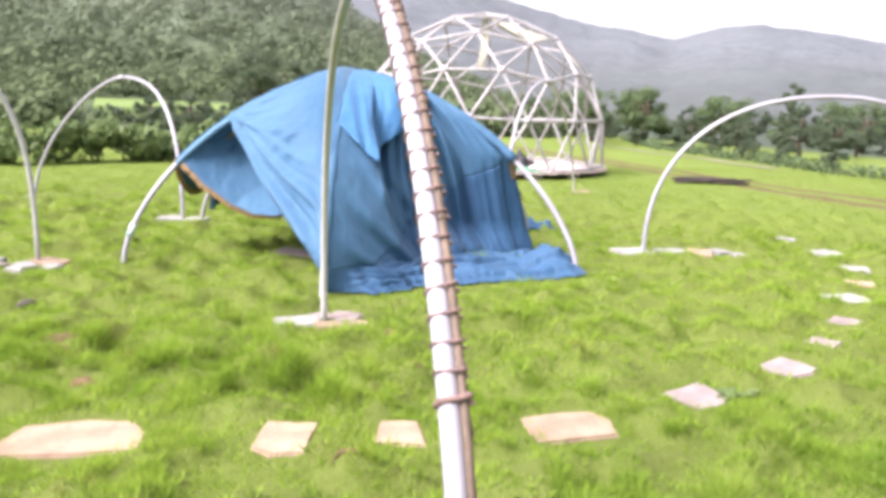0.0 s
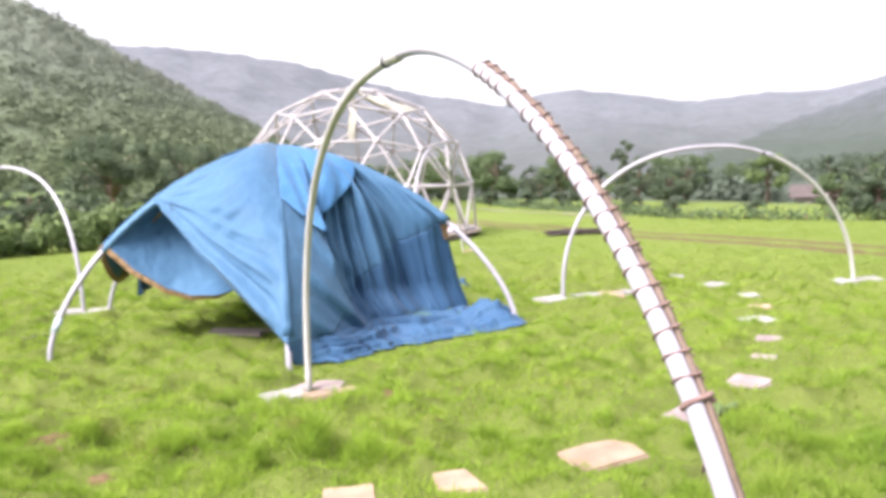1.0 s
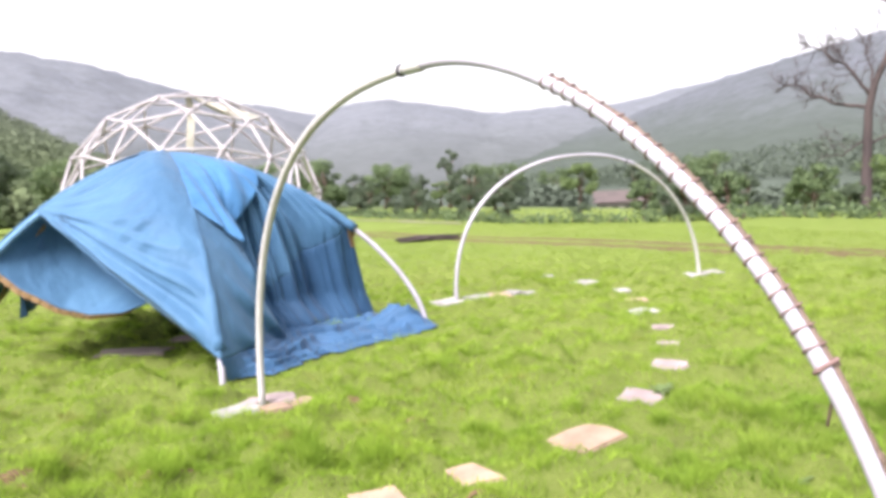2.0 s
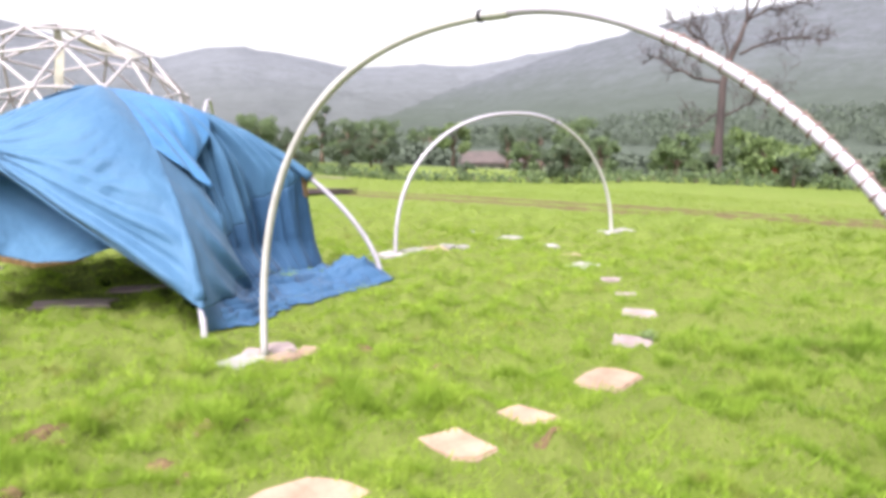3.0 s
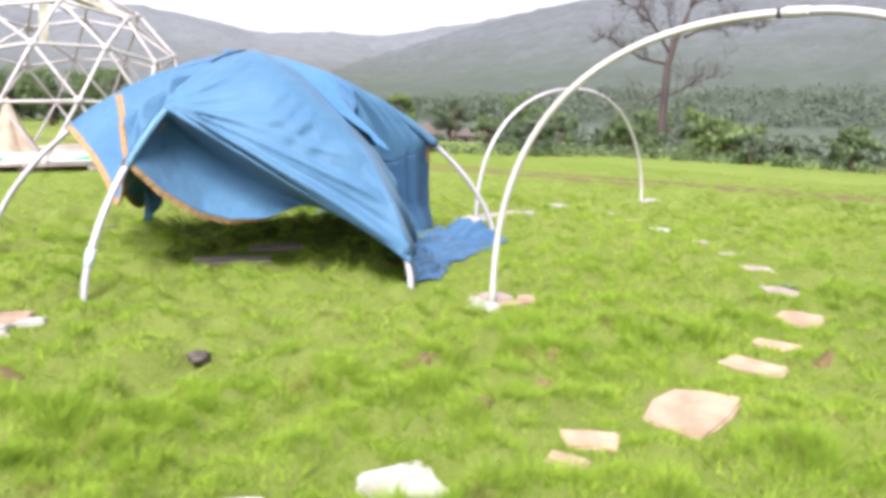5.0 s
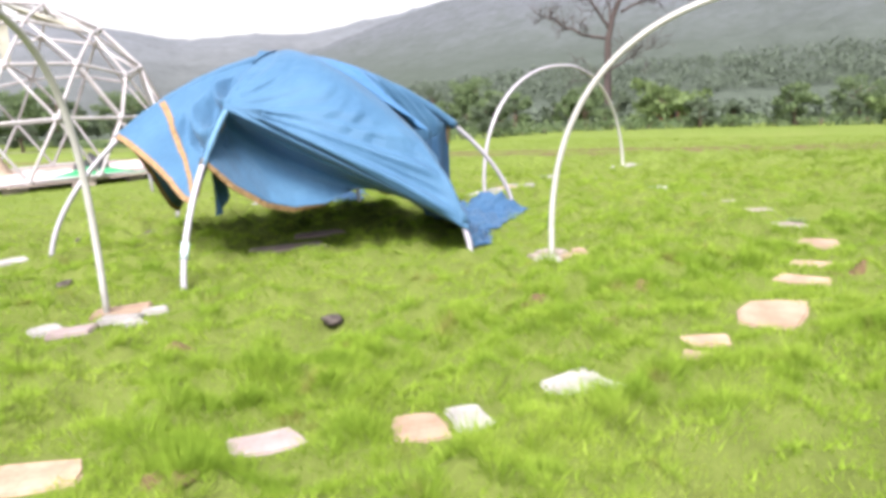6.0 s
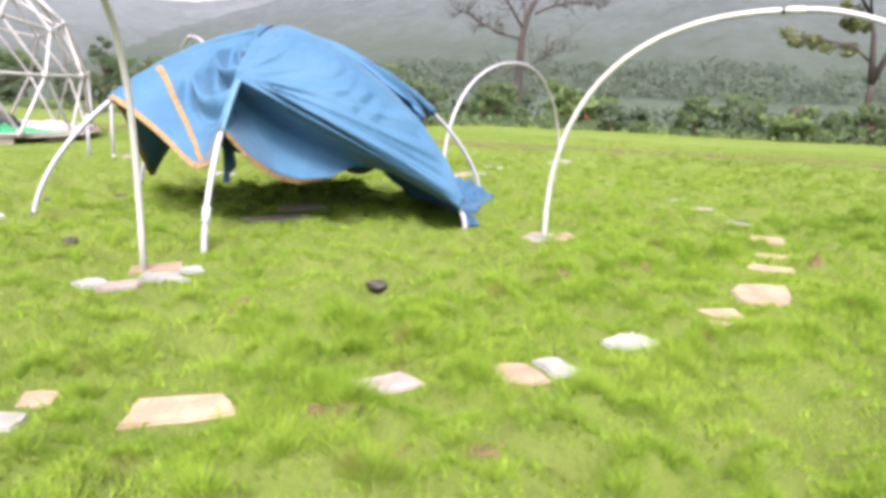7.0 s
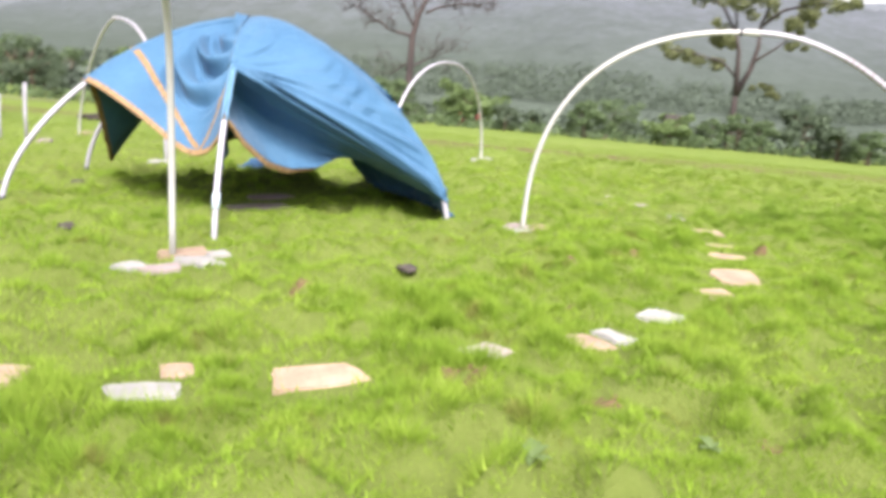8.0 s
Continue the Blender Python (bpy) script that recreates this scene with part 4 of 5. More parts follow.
# ---- stone slabs ----
def slab(name, label, x, y, w, d, turn, material, seed, thick=0.05, rise=0.03, group="stepping stones", tilt=0.0):
    rng = random.Random(seed)
    base = [(-0.5, -0.5), (0.02, -0.505), (0.5, -0.48), (0.49, 0.0), (0.46, 0.5), (0.0, 0.49), (-0.48, 0.46), (-0.50, 0.0)]
    ring = [(w * (px + rng.uniform(-1, 1) * (0.035 if k % 2 else 0.11)), d * (py + rng.uniform(-1, 1) * (0.035 if k % 2 else 0.11))) for k, (px, py) in enumerate(base)]
    bm = bmesh.new()
    top = [bm.verts.new((px, py, thick + rng.uniform(-0.006, 0.006))) for px, py in ring]
    f = bm.faces.new(top)
    ext = bmesh.ops.extrude_face_region(bm, geom=[f])
    low = [v for v in ext["geom"] if isinstance(v, bmesh.types.BMVert)]
    for v in low:
        v.co.z = -0.06
        v.co.x *= 1.04
        v.co.y *= 1.04
    bmesh.ops.recalc_face_normals(bm, faces=bm.faces)
    bmesh.ops.bevel(bm, geom=[e for e in bm.edges if all(v.co.z > 0 for v in e.verts)], offset=0.012, segments=2, affect="EDGES")
    bmesh.ops.triangulate(bm, faces=[q for q in bm.faces if len(q.verts) > 4])
    ob = part(name, bm, material)
    ob.matrix_basis = pose(x, y, ground_z(x, y) + rise - thick, tilt, 0, turn)
    STONES.append((x, y, max(w, d) * 0.42))
    return tagged(ob, label, "stone", group)


STONES = []
TAN, PINK, GREY = "flat tan sandstone stepping stone in the grass", "flat pinkish stepping stone in the grass", "flat pale grey stepping stone in the grass"


def step(x, y, w, d, turn, kind, seed):
    material = {"t": STONE_TAN, "p": STONE_PINK, "g": STONE_GREY}[kind]
    slab("stepping_stone", {"t": TAN, "p": PINK, "g": GREY}[kind], x, y, w * 0.82, d * 0.80, turn, material, seed, 0.05, 0.014)


step(-1.74, 3.33, 0.78, 0.50, 12, "t", 1)
step(-0.79, 3.45, 0.34, 0.48, -4, "t", 2)
step(-0.24, 3.56, 0.30, 0.36, 6, "t", 3)
step(0.63, 3.75, 0.56, 0.42, 15, "t", 4)
step(1.43, 4.22, 0.40, 0.42, 30, "p", 5)
step(2.17, 4.77, 0.44, 0.36, 35, "p", 6)
step(2.66, 5.36, 0.28, 0.28, 45, "p", 7)
step(3.11, 5.94, 0.30, 0.30, 50, "p", 8)
step(3.49, 6.72, 0.52, 0.42, 10, "g", 9)
step(3.98, 7.42, 0.30, 0.36, 60, "t", 10)
step(4.35, 8.24, 0.32, 0.36, 70, "g", 11)
step(4.50, 9.23, 0.50, 0.46, 20, "g", 12)
step(4.42, 10.22, 0.30, 0.36, 60, "g", 13)
step(-2.44, 3.43, 0.24, 0.34, 40, "t", 14)
step(-2.68, 3.36, 0.16, 0.22, 10, "t", 24)
step(-3.36, 3.69, 0.40, 0.38, -25, "g", 15)
step(-4.14, 4.01, 0.32, 0.40, -40, "t", 16)
step(-3.94, 3.88, 0.22, 0.36, -35, "g", 25)
step(-4.64, 4.48, 0.42, 0.28, -30, "p", 17)
step(-5.42, 5.03, 0.56, 0.34, -38, "t", 18)
step(-5.76, 5.60, 0.22, 0.24, -50, "t", 19)
step(-6.02, 5.55, 0.40, 0.24, -50, "g", 20)
step(-6.25, 6.2, 0.30, 0.34, -60, "t", 21)
step(-6.5, 7.0, 0.34, 0.34, -70, "p", 22)


def base_stones(x, y, specs, seed):
    for k, (dx, dy, w, d, turn, kind) in enumerate(specs):
        material = {"t": STONE_TAN, "p": STONE_PINK, "g": STONE_GREY}[kind]
        slab("base_stone", "flat pale stone packed round the foot of a pipe arch", x + dx, y + dy, w * 0.88, d * 0.88, turn, material, seed + k, 0.06, 0.034, "stones at the arch feet", 2.0)


base_stones(-0.955, 5.479, [(-0.20, -0.10, 0.34, 0.26, 25, "g"), (0.12, 0.08, 0.30, 0.24, -10, "p"), (0.05, -0.17, 0.26, 0.16, 5, "t"), (0.27, -0.12, 0.18, 0.16, 40, "t"), (-0.06, 0.10, 0.2, 0.16, 60, "p")], 60)
base_stones(2.212, 8.806, [(-0.17, -0.05, 0.46, 0.40, 10, "g"), (0.32, 0.06, 0.42, 0.30, 25, "g"), (0.62, 0.02, 0.34, 0.40, -20, "t"), (0.88, 0.12, 0.26, 0.28, 30, "g"), (1.05, -0.05, 0.18, 0.2, 0, "g")], 70)
base_stones(6.24, 8.74, [(-0.16, 0.0, 0.40, 0.36, 15, "g"), (0.24, 0.02, 0.36, 0.34, -20, "g")], 80)
base_stones(-4.175, 7.15, [(0.16, 0.06, 0.44, 0.26, -30, "t"), (0.04, -0.16, 0.30, 0.18, -40, "g"), (0.30, -0.16, 0.20, 0.16, -30, "g"), (-0.40, 0.02, 0.26, 0.22, -10, "g"), (-0.30, -0.16, 0.34, 0.2, -30, "p"), (0.02, -0.32, 0.2, 0.16, 0, "g")], 90)
base_stones(-3.95, 10.47, [(-0.18, 0.05, 0.42, 0.36, 10, "g"), (0.22, -0.02, 0.36, 0.30, -15, "g")], 100)
base_stones(-7.31, 12.61, [(0.0, 0.0, 0.40, 0.34, 10, "g")], 110)
base_stones(2.35, 15.85, [(0.2, 0.0, 0.44, 0.36, 10, "t")], 112)
base_stones(0.36, 11.75, [(0.0, 0.02, 0.44, 0.36, 20, "g")], 114)
base_stones(0.9, 15.0, [(0.0, 0.0, 0.3, 0.24, 20, "p")], 116)


def dark_lump(x, y, size, seed):
    rng = np.random.default_rng(seed)
    bm = bmesh.new()
    bmesh.ops.create_icosphere(bm, subdivisions=3, radius=1.0)
    for v in bm.verts:
        k = 1 + 0.45 * noise.noise(v.co * 1.7 + Vector((seed, 0, 0))) + 0.25 * noise.noise(v.co * 4.3 + Vector((0, seed, 0)))
        v.co = Vector((v.co.x * size * k, v.co.y * size * 0.7 * k, v.co.z * size * 0.4 * k))
    for f in bm.faces:
        f.smooth = True
    ob = part("dark_stone", bm, DARK_STONE)
    ob.matrix_basis = pose(x, y, size * 0.22, 0, 0, float(rng.uniform(0, 180)))
    tagged(ob, "small dark weathered stone lying in the grass", "stone", "dark stones")


dark_lump(-3.31, 5.62, 0.085, 1)
dark_lump(-3.88, 8.63, 0.085, 2)
dark_lump(-4.02, 8.55, 0.05, 3)
dark_lump(-2.75, 11.0, 0.09, 4)
dark_lump(-2.1, 10.6, 0.09, 5)


# ---- the collapsed tent: six bent pipes and a blue cloth ----
HUB = Vector((-1.24, 8.80, 0))
REACH, CROWN, BEND = 2.55, 1.98, 1.25
SPREAD = {"east": 2.76}
LEGS = {"south": 272.3, "east": 332.3, "northeast": 32.3, "north": 92.3, "northwest": 152.3, "west": 212.3}


def rib(leg, q, lift=0.0):
    """A point on a tent pipe, from the crown (q = 0) to the foot (q = 1)."""
    a, b = radians(LEGS[leg]), q * math.pi / 2
    r = SPREAD.get(leg, REACH) * math.sin(b) ** BEND + lift * math.sin(b)
    z = CROWN * max(math.cos(b), 0.0) ** BEND + lift * math.cos(b)
    return HUB + Vector((r * math.cos(a), r * math.sin(a), z))


tent = thing("tent", "collapsed blue cloth tent with gold braid over bent white pipes", "tent", at=HUB)
to_tent = Matrix.Translation(-HUB)


def tent_part(name, me, material, label=""):
    me.transform(to_tent)
    return part(name, me, material, tent, label)


for leg in LEGS:
    pts = [rib(leg, 0.02 + 0.98 * k / 40) for k in range(41)]
    pts.append(pts[-1] + Vector((0, 0, -0.08)))
    ob = tent_part("tent_pipe", tube_mesh("tent_pipe", pts, 0.0265, 12), PVC, "bent white plastic tent pipe")
    tip = "black tape round the pipe foot" if leg in ("northwest", "north") else "push-fit pipe socket"
    mat = TAPE_BLACK if leg in ("northwest", "north") else PVC_BLUE
    k = 38 if leg in ("northwest", "north") else 33
    if leg in ("northwest", "north", "west"):
        c = tube_mesh("pipe_sleeve", [pts[k], pts[k + 2]], 0.034, 12)
        c.transform(to_tent)
        part("pipe_sleeve", c, mat, ob, tip)


def ease(a, b, x):
    t = min(max((x - a) / (b - a), 0.0), 1.0)
    return t * t * (3 - 2 * t)


def lerp(a, b, t):
    return a + (b - a) * t


def wrinkle(p, size, amount, seed=0.0):
    return amount * (noise.noise(p * size + Vector((seed, 0, 0))) + 0.5 * noise.noise(p * size * 2.1 + Vector((0, seed, 4))))


def frame_of(a, b):
    """Along, inward and up axes of the side between two legs."""
    pa_, pb_ = rib(a, 1.0), rib(b, 1.0)
    along = (pb_ - pa_).normalized()
    inward = Vector((-along.y, along.x, 0))
    if (HUB - pa_).dot(inward) < 0:
        inward = -inward
    return Vector((pa_.x, pa_.y, 0)), along, inward


def at_side(a, b, s, d, z):
    o, along, inward = frame_of(a, b)
    return o + along * s + inward * d + Vector((0, 0, z))


LIFT = 0.05


# west to south: a billowing upper sheet that ends in a fold, and a hollow lower sheet with a hanging hem
def ws_upper(u, v):
    a, b = rib("west", v * 0.425, LIFT), rib("south", v * 0.90, LIFT)
    p = lerp(a, b, u)
    o, along, inward = frame_of("west", "south")
    belly = math.sin(math.pi * u) * math.sin(math.pi * min(v * 0.85, 1.0))
    p = p - inward * 0.16 * belly + Vector((0, 0, 0.11 * belly))
    edge = max(0.0, (v - 0.8) / 0.2)
    p = p - inward * 0.05 * edge * math.sin(math.pi * u) + Vector((0, 0, -0.02 * edge * math.sin(math.pi * u)))
    ray = math.atan2((1 - v) * 1.4, u + 0.02)
    crease = math.sin(ray * 26) * 0.03 * u ** 0.5 * max(0.0, 1 - u * 1.3) * v
    crease += 0.026 * math.sin((u * 0.9 + v * 0.9) * 70) * max(0.0, 1 - abs(u - 0.55) / 0.22) * max(0.0, 1 - abs(v - 0.72) / 0.2)
    fan = math.atan2(1.02 - v, u + 0.03)
    w = (1 - v) / (u + 0.06)
    turn = w * 46 + 1.6 * noise.noise(Vector((u * 2.5, v * 4, 3)))
    pleats = (math.sin(turn) - 0.45 * math.sin(2 * turn + 0.6)) * 0.048 * math.exp(-(w / 0.30) ** 2) * ease(0.02, 0.2, u) * (0.55 + 0.6 * u) * (1 - ease(0.86, 0.98, u))
    crease += pleats
    pull = (math.sin(fan * 17) + 0.6 * math.sin(fan * 41 + 1)) * 0.030 * math.exp(-u * 2.4) * ease(0.0, 0.12, u) * ease(0.15, 0.5, v)
    return p - inward * (crease + pull) - inward * wrinkle(p, 2.2, 0.016) * math.sin(math.pi * u)


HEM_U = [0, 0.12, 0.27, 0.4, 0.55, 0.7, 0.85, 1.0]
HEM_Z = [1.0, 0.74, 0.53, 0.46, 0.48, 0.60, 0.62, 0.45]


def ws_lower(u, v):
    top = ws_upper(u, 1.0)
    hem = at_side("west", "south", 0.28 + 1.95 * u, 0.485 + 0.28 * math.sin(math.pi * u) + 0.35 * ease(0.5, 0.9, u), float(np.interp(u, HEM_U, HEM_Z)))
    if u == 0:
        return lerp(rib("west", 0.425, LIFT), rib("west", 0.611, LIFT), v)
    o, along, inward = frame_of("west", "south")
    p = lerp(top, hem, v)
    hollow = math.sin(math.pi * min(v * 1.1, 1.0) ** 0.75) * math.sin(math.pi * u ** 0.55)
    tuck = math.exp(-((v - 0.10) / 0.07) ** 2) * math.sin(math.pi * u)
    pleat = math.sin(v * 62 + 3 * u) * 0.055 * math.exp(-(v / 0.2) ** 2) * math.sin(math.pi * u)
    p = p + inward * (0.60 * hollow * ease(0.0, 0.3, v) + 0.05 * tuck + pleat)
    return p + inward * wrinkle(p, 2.6, 0.022, 3.0) * v


def side_sheet(a, qa, b, qb, drop, skew, belly, seed, swag=0.0):
    """A loose sheet between two pipes, sagging towards its hem."""
    o, along, inward = frame_of(a, b)

    def fn(u, v):
        p = lerp(rib(a, v * qa, LIFT), rib(b, v * qb, LIFT), u)
        bow = math.sin(math.pi * u)
        f = math.sin(math.pi * u ** skew) ** 1.4
        p = p + Vector((0, 0, -drop * f * v ** 1.6 - 0.10 * bow * math.sin(math.pi * v)))
        p = p + inward * (belly * bow * math.sin(math.pi * v * 0.7))
        if swag:
            r = v + 1.1 * (u - 0.40) ** 2
            drift = 0.9 * noise.noise(p * 0.9)
            turn = r * 37 + 1.2 * drift
            wv = math.sin(turn) - 0.4 * math.sin(2 * turn + 0.7) + 0.25 * math.sin(turn * 2.7 + 3 * u)
            hold = ease(0.04, 0.30, u) * (1 - ease(0.60, 0.80, u)) * ease(0.28, 0.48, v) * (1 - ease(0.70, 0.90, v))
            p = p + (Vector((0, 0, 0.7)) - inward * 0.7) * swag * wv * hold * (0.6 + 0.6 * noise.noise(Vector((r * 5, 2, 1))) + 0.3)
        return p + inward * wrinkle(p, 2.0, 0.03, seed) * bow

    return fn


wnw = side_sheet("west", 0.611, "northwest", 0.53, 0.44, 0.5, 0.10, 5.0, 0.10)
nwn = side_sheet("northwest", 0.53, "north", 0.62, 0.80, 1.3, 0.12, 6.0)
nne = side_sheet("north", 0.62, "northeast", 0.75, 0.35, 1.0, 0.10, 7.0)
nee = side_sheet("northeast", 0.80, "east", 0.57, 0.55, 0.9, 0.12, 8.0)


# south to east: hangs in folds to the ground and trails to the east foot
GATHER = Vector((0.88, 8.12, 0.06))


def east_edge(v):
    """Down the east pipe, then straight to the ground."""
    return rib("east", v / 0.6 * 0.57, LIFT) if v <= 0.6 else lerp(rib("east", 0.57, LIFT), GATHER, (v - 0.6) / 0.4)


def se_sheet(u, v, folds):
    o, along, inward = frame_of("south", "east")
    a = rib("south", min(v, 1.0) * 0.90, LIFT)
    # the kink where the cloth leaves the pipe softens away from the east edge
    soft = 0.30 * (1 - u)
    b = sum((east_edge(min(max(v + soft * k, 0.0), 1.0)) for k in (-1.0, -0.6, -0.2, 0.2, 0.6, 1.0)), Vector((0, 0, 0))) / 6
    p = lerp(a, b, u)
    bow = math.sin(math.pi * u)
    # smooth by the south pipe, then pushed in beyond a slanting ridge
    ridge = 0.17 + 0.34 * max(0.0, v - 0.5)
    push = ease(ridge, ridge + 0.15, u) * (1 - 0.75 * ease(0.75, 1.0, u)) * ease(0.25, 0.7, v) * (1 - 0.42 * ease(0.86, 1.0, v))
    p = p + inward * (0.10 * bow * v + 0.48 * push)
    if folds:
        wander = noise.noise(Vector((u * 2.6, v * 1.2, 2)))
        # long soft folds that fall from the pipe and lean towards the south foot
        ph = (u + 0.30 * v - 0.10 * v * v) * 72 + 10.0 * wander
        depth = max(0.15, 0.8 + 1.7 * noise.noise(Vector((ph * 0.11, v * 0.9, 5))))
        fold = (math.sin(ph) - 0.38 * math.sin(2 * ph + 0.8)) * 0.044 * depth + math.sin(ph * 0.37 + 1.0) * 0.05 + math.sin(ph * 2.3 + 2 * wander) * 0.006
        fold *= ease(0.10, 0.42, v) * ease(ridge - 0.02, ridge + 0.14, u) * (1 - 0.8 * ease(0.90, 1.0, u)) * (1 - 0.4 * ease(0.85, 1.0, v))
        # pulls that sweep from the south foot up into the panel
        sweep = (u - 1.15 * (v - 0.62)) * 34 + 3.0 * wander
        slant = 0.036 * (math.sin(sweep) - 0.35 * math.sin(2 * sweep)) * ease(0.55, 0.9, v) * (1 - ease(0.34, 0.62, u)) * ease(0.05, 0.2, u)
        p = p + inward * (fold + slant + wrinkle(p, 2.4, 0.012, 9.0) * bow)
    p.z = max(p.z - 0.04 * bow * v * v, 0.05)
    return p


def se_panel(u, v):
    return se_sheet(u, v, True)


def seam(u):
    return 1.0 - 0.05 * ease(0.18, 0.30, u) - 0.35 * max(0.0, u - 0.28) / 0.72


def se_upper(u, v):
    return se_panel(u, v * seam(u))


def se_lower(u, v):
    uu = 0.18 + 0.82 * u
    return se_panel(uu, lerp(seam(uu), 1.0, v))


HEM_S = [0.10, 0.53, 1.09, 1.71, 2.43, 2.72]
HEM_D = [0.06, -0.10, 0.02, -0.06, -0.20, -0.12]


# Coloured darker than the upper cloth to carry the shade of its folds.
def se_skirt(u, w):
    top = se_panel(u, 1.0)
    s = 0.10 + 2.62 * u
    ragged = 0.10 * noise.noise(Vector((u * 11, 3, 0))) + 0.06 * noise.noise(Vector((u * 29, 8, 0)))
    hem = at_side("south", "east", s, float(np.interp(s, HEM_S, HEM_D)) + ragged, 0.03)
    p = lerp(top, hem, w)
    swing = noise.noise(Vector((u * 5, w * 2.4, 0)))
    tread = 1 - abs(math.sin(w * 12 - u * 5 + swing * 3.5)) ** 0.7
    tread2 = 1 - abs(math.sin(w * 19 - u * 13 + swing * 5)) ** 0.7
    z = 0.004 + (top.z - 0.004) * (1 - w) ** 2.6
    z += (0.085 * tread + 0.045 * tread2 + 0.012 * noise.noise(Vector((u * 24, w * 9, 4)))) * math.sin(math.pi * min(w * 1.02, 1.0)) ** 0.6 * ease(0.03, 0.2, u)
    z += 0.20 * max(0.0, 1 - abs(u - 0.93) / 0.10) * math.exp(-((w - 0.55) / 0.3) ** 2)
    p.z = max(z, 0.004)
    return p


def flap(u, v):
    """A loose double layer over the south-east side below the crown, drawn together to a tip."""
    low = lerp(0.50, 0.64, u / 0.21) if u < 0.21 else lerp(0.64, 0.26, ((u - 0.21) / 0.79) ** 1.05)
    vv = lerp(0.05, low, v)
    p = se_sheet(0.004 + 0.99 * u, vv, False)
    o, along, inward = frame_of("south", "east")
    tip = math.exp(-((u - 0.21) / 0.10) ** 2)
    puff = 0.02 + (0.085 * math.sin(math.pi * u) ** 0.8 + 0.03 * tip) * v
    fan = math.atan2((u - 0.21) * 1.5, 0.80 - vv)
    near = ease(0.15, 0.6, v) * math.sin(math.pi * min(max(u, 0.0), 1.0)) ** 0.5
    turn = fan * 9 + 0.9 + 1.5 * noise.noise(Vector((u * 3, v * 2, 1)))
    rays = (math.sin(turn) - 0.4 * math.sin(2 * turn)) * 0.030 + math.sin(fan * 31) * 0.005
    return p - inward * (puff + rays * near) + Vector((0, 0, 0.03 * v * math.sin(math.pi * u)))


def cap(u, v):
    """The crown's overlap that lifts off the west sheet."""
    uu = 0.02 + 0.60 * u
    p = wnw(uu, lerp(0.02, 0.36 - 0.17 * u, v))
    out = (p - HUB - Vector((0, 0, 1.0))).normalized()
    return p + out * (0.03 + (0.03 + 0.07 * ease(0.25, 0.8, u)) * v ** 1.5)


def tail(u, v):
    """A cloth end that hangs inside the west pipe, shade in its dark colour."""
    top = lerp(rib("west", 0.47), rib("west", 0.60), u) + (HUB - rib("west", 0.5)).normalized() * Vector((1, 1, 0)).length * 0.16
    p = top + Vector((0.10 * (u - 0.5), 0.16 * u, -v * (0.50 - 0.22 * abs(u - 0.55))))
    return p + Vector((0.03 * math.sin(u * 14 + v * 2), 0.03 * math.cos(u * 11), 0)) * v


for name, fn, nu, nv, mat, label in (
        ("cloth_panel", ws_upper, 90, 90, CLOTH, "taut billowing blue cloth side"), ("cloth_panel", ws_lower, 60, 90, CLOTH, "hollow blue cloth side with hanging hem"),
        ("cloth_panel", wnw, 110, 150, CLOTH, "sagging blue cloth side with swags"), ("cloth_panel", nwn, 30, 30, CLOTH, ""), ("cloth_panel", nne, 24, 24, CLOTH, ""), ("cloth_panel", nee, 30, 30, CLOTH, ""),
        ("cloth_panel", se_upper, 240, 70, CLOTH, "blue cloth side hanging in folds"), ("cloth_panel", se_lower, 200, 36, CLOTH_DEEP_SHADED, "darker blue cloth sewn on below a slanting seam"), ("cloth_skirt", se_skirt, 200, 60, CLOTH_DEEP_SHADED, "crumpled blue cloth trailing on the grass"),
        ("cloth_flap", flap, 90, 40, CLOTH_FLAP, "brighter blue loose flap"), ("cloth_cap", cap, 24, 16, CLOTH, ""), ("cloth_tail", tail, 24, 16, CLOTH_DEEP_SHADED, "loose end of cloth behind a pipe, shade put into its dark colour")):
    ob = tent_part(name, grid_mesh(name, fn, nu, nv), mat, label)
    th = ob.modifiers.new("thickness", "SOLIDIFY")
    th.thickness, th.offset = 0.004, 0.0


def braid(fn, path, width, n=50, thick=0.007):
    """A band of braid sewn on a sheet: path(t) gives u, v; it stands proud on both faces."""
    rows = []
    e = 0.004
    for k in range(n + 1):
        t = k / n
        u, v, du, dv = path(t)
        p = fn(u, v)
        q = fn(min(max(u + du * e, 0), 1), min(max(v + dv * e, 0), 1.0))
        across = (q - p)
        across = across.normalized() * width if across.length > 1e-7 else Vector((0, 0, width))
        u2, v2, _, _ = path(min(t + 0.02, 1.0))
        u1, v1, _, _ = path(max(t - 0.02, 0.0))
        tang = (fn(u2, v2) - fn(u1, v1)).normalized()
        nrm = tang.cross(across).normalized() * (thick + 0.003 * math.sin(k * 2.1))
        rows.append((p - across * 0.15 + nrm, p + across + nrm, p + across - nrm, p - across * 0.15 - nrm))
    verts = [q for r in rows for q in r]
    faces = [(4 * k + i, 4 * k + (i + 1) % 4, 4 * k + 4 + (i + 1) % 4, 4 * k + 4 + i) for k in range(n) for i in range(4)]
    return mesh("braid", verts, faces, False)


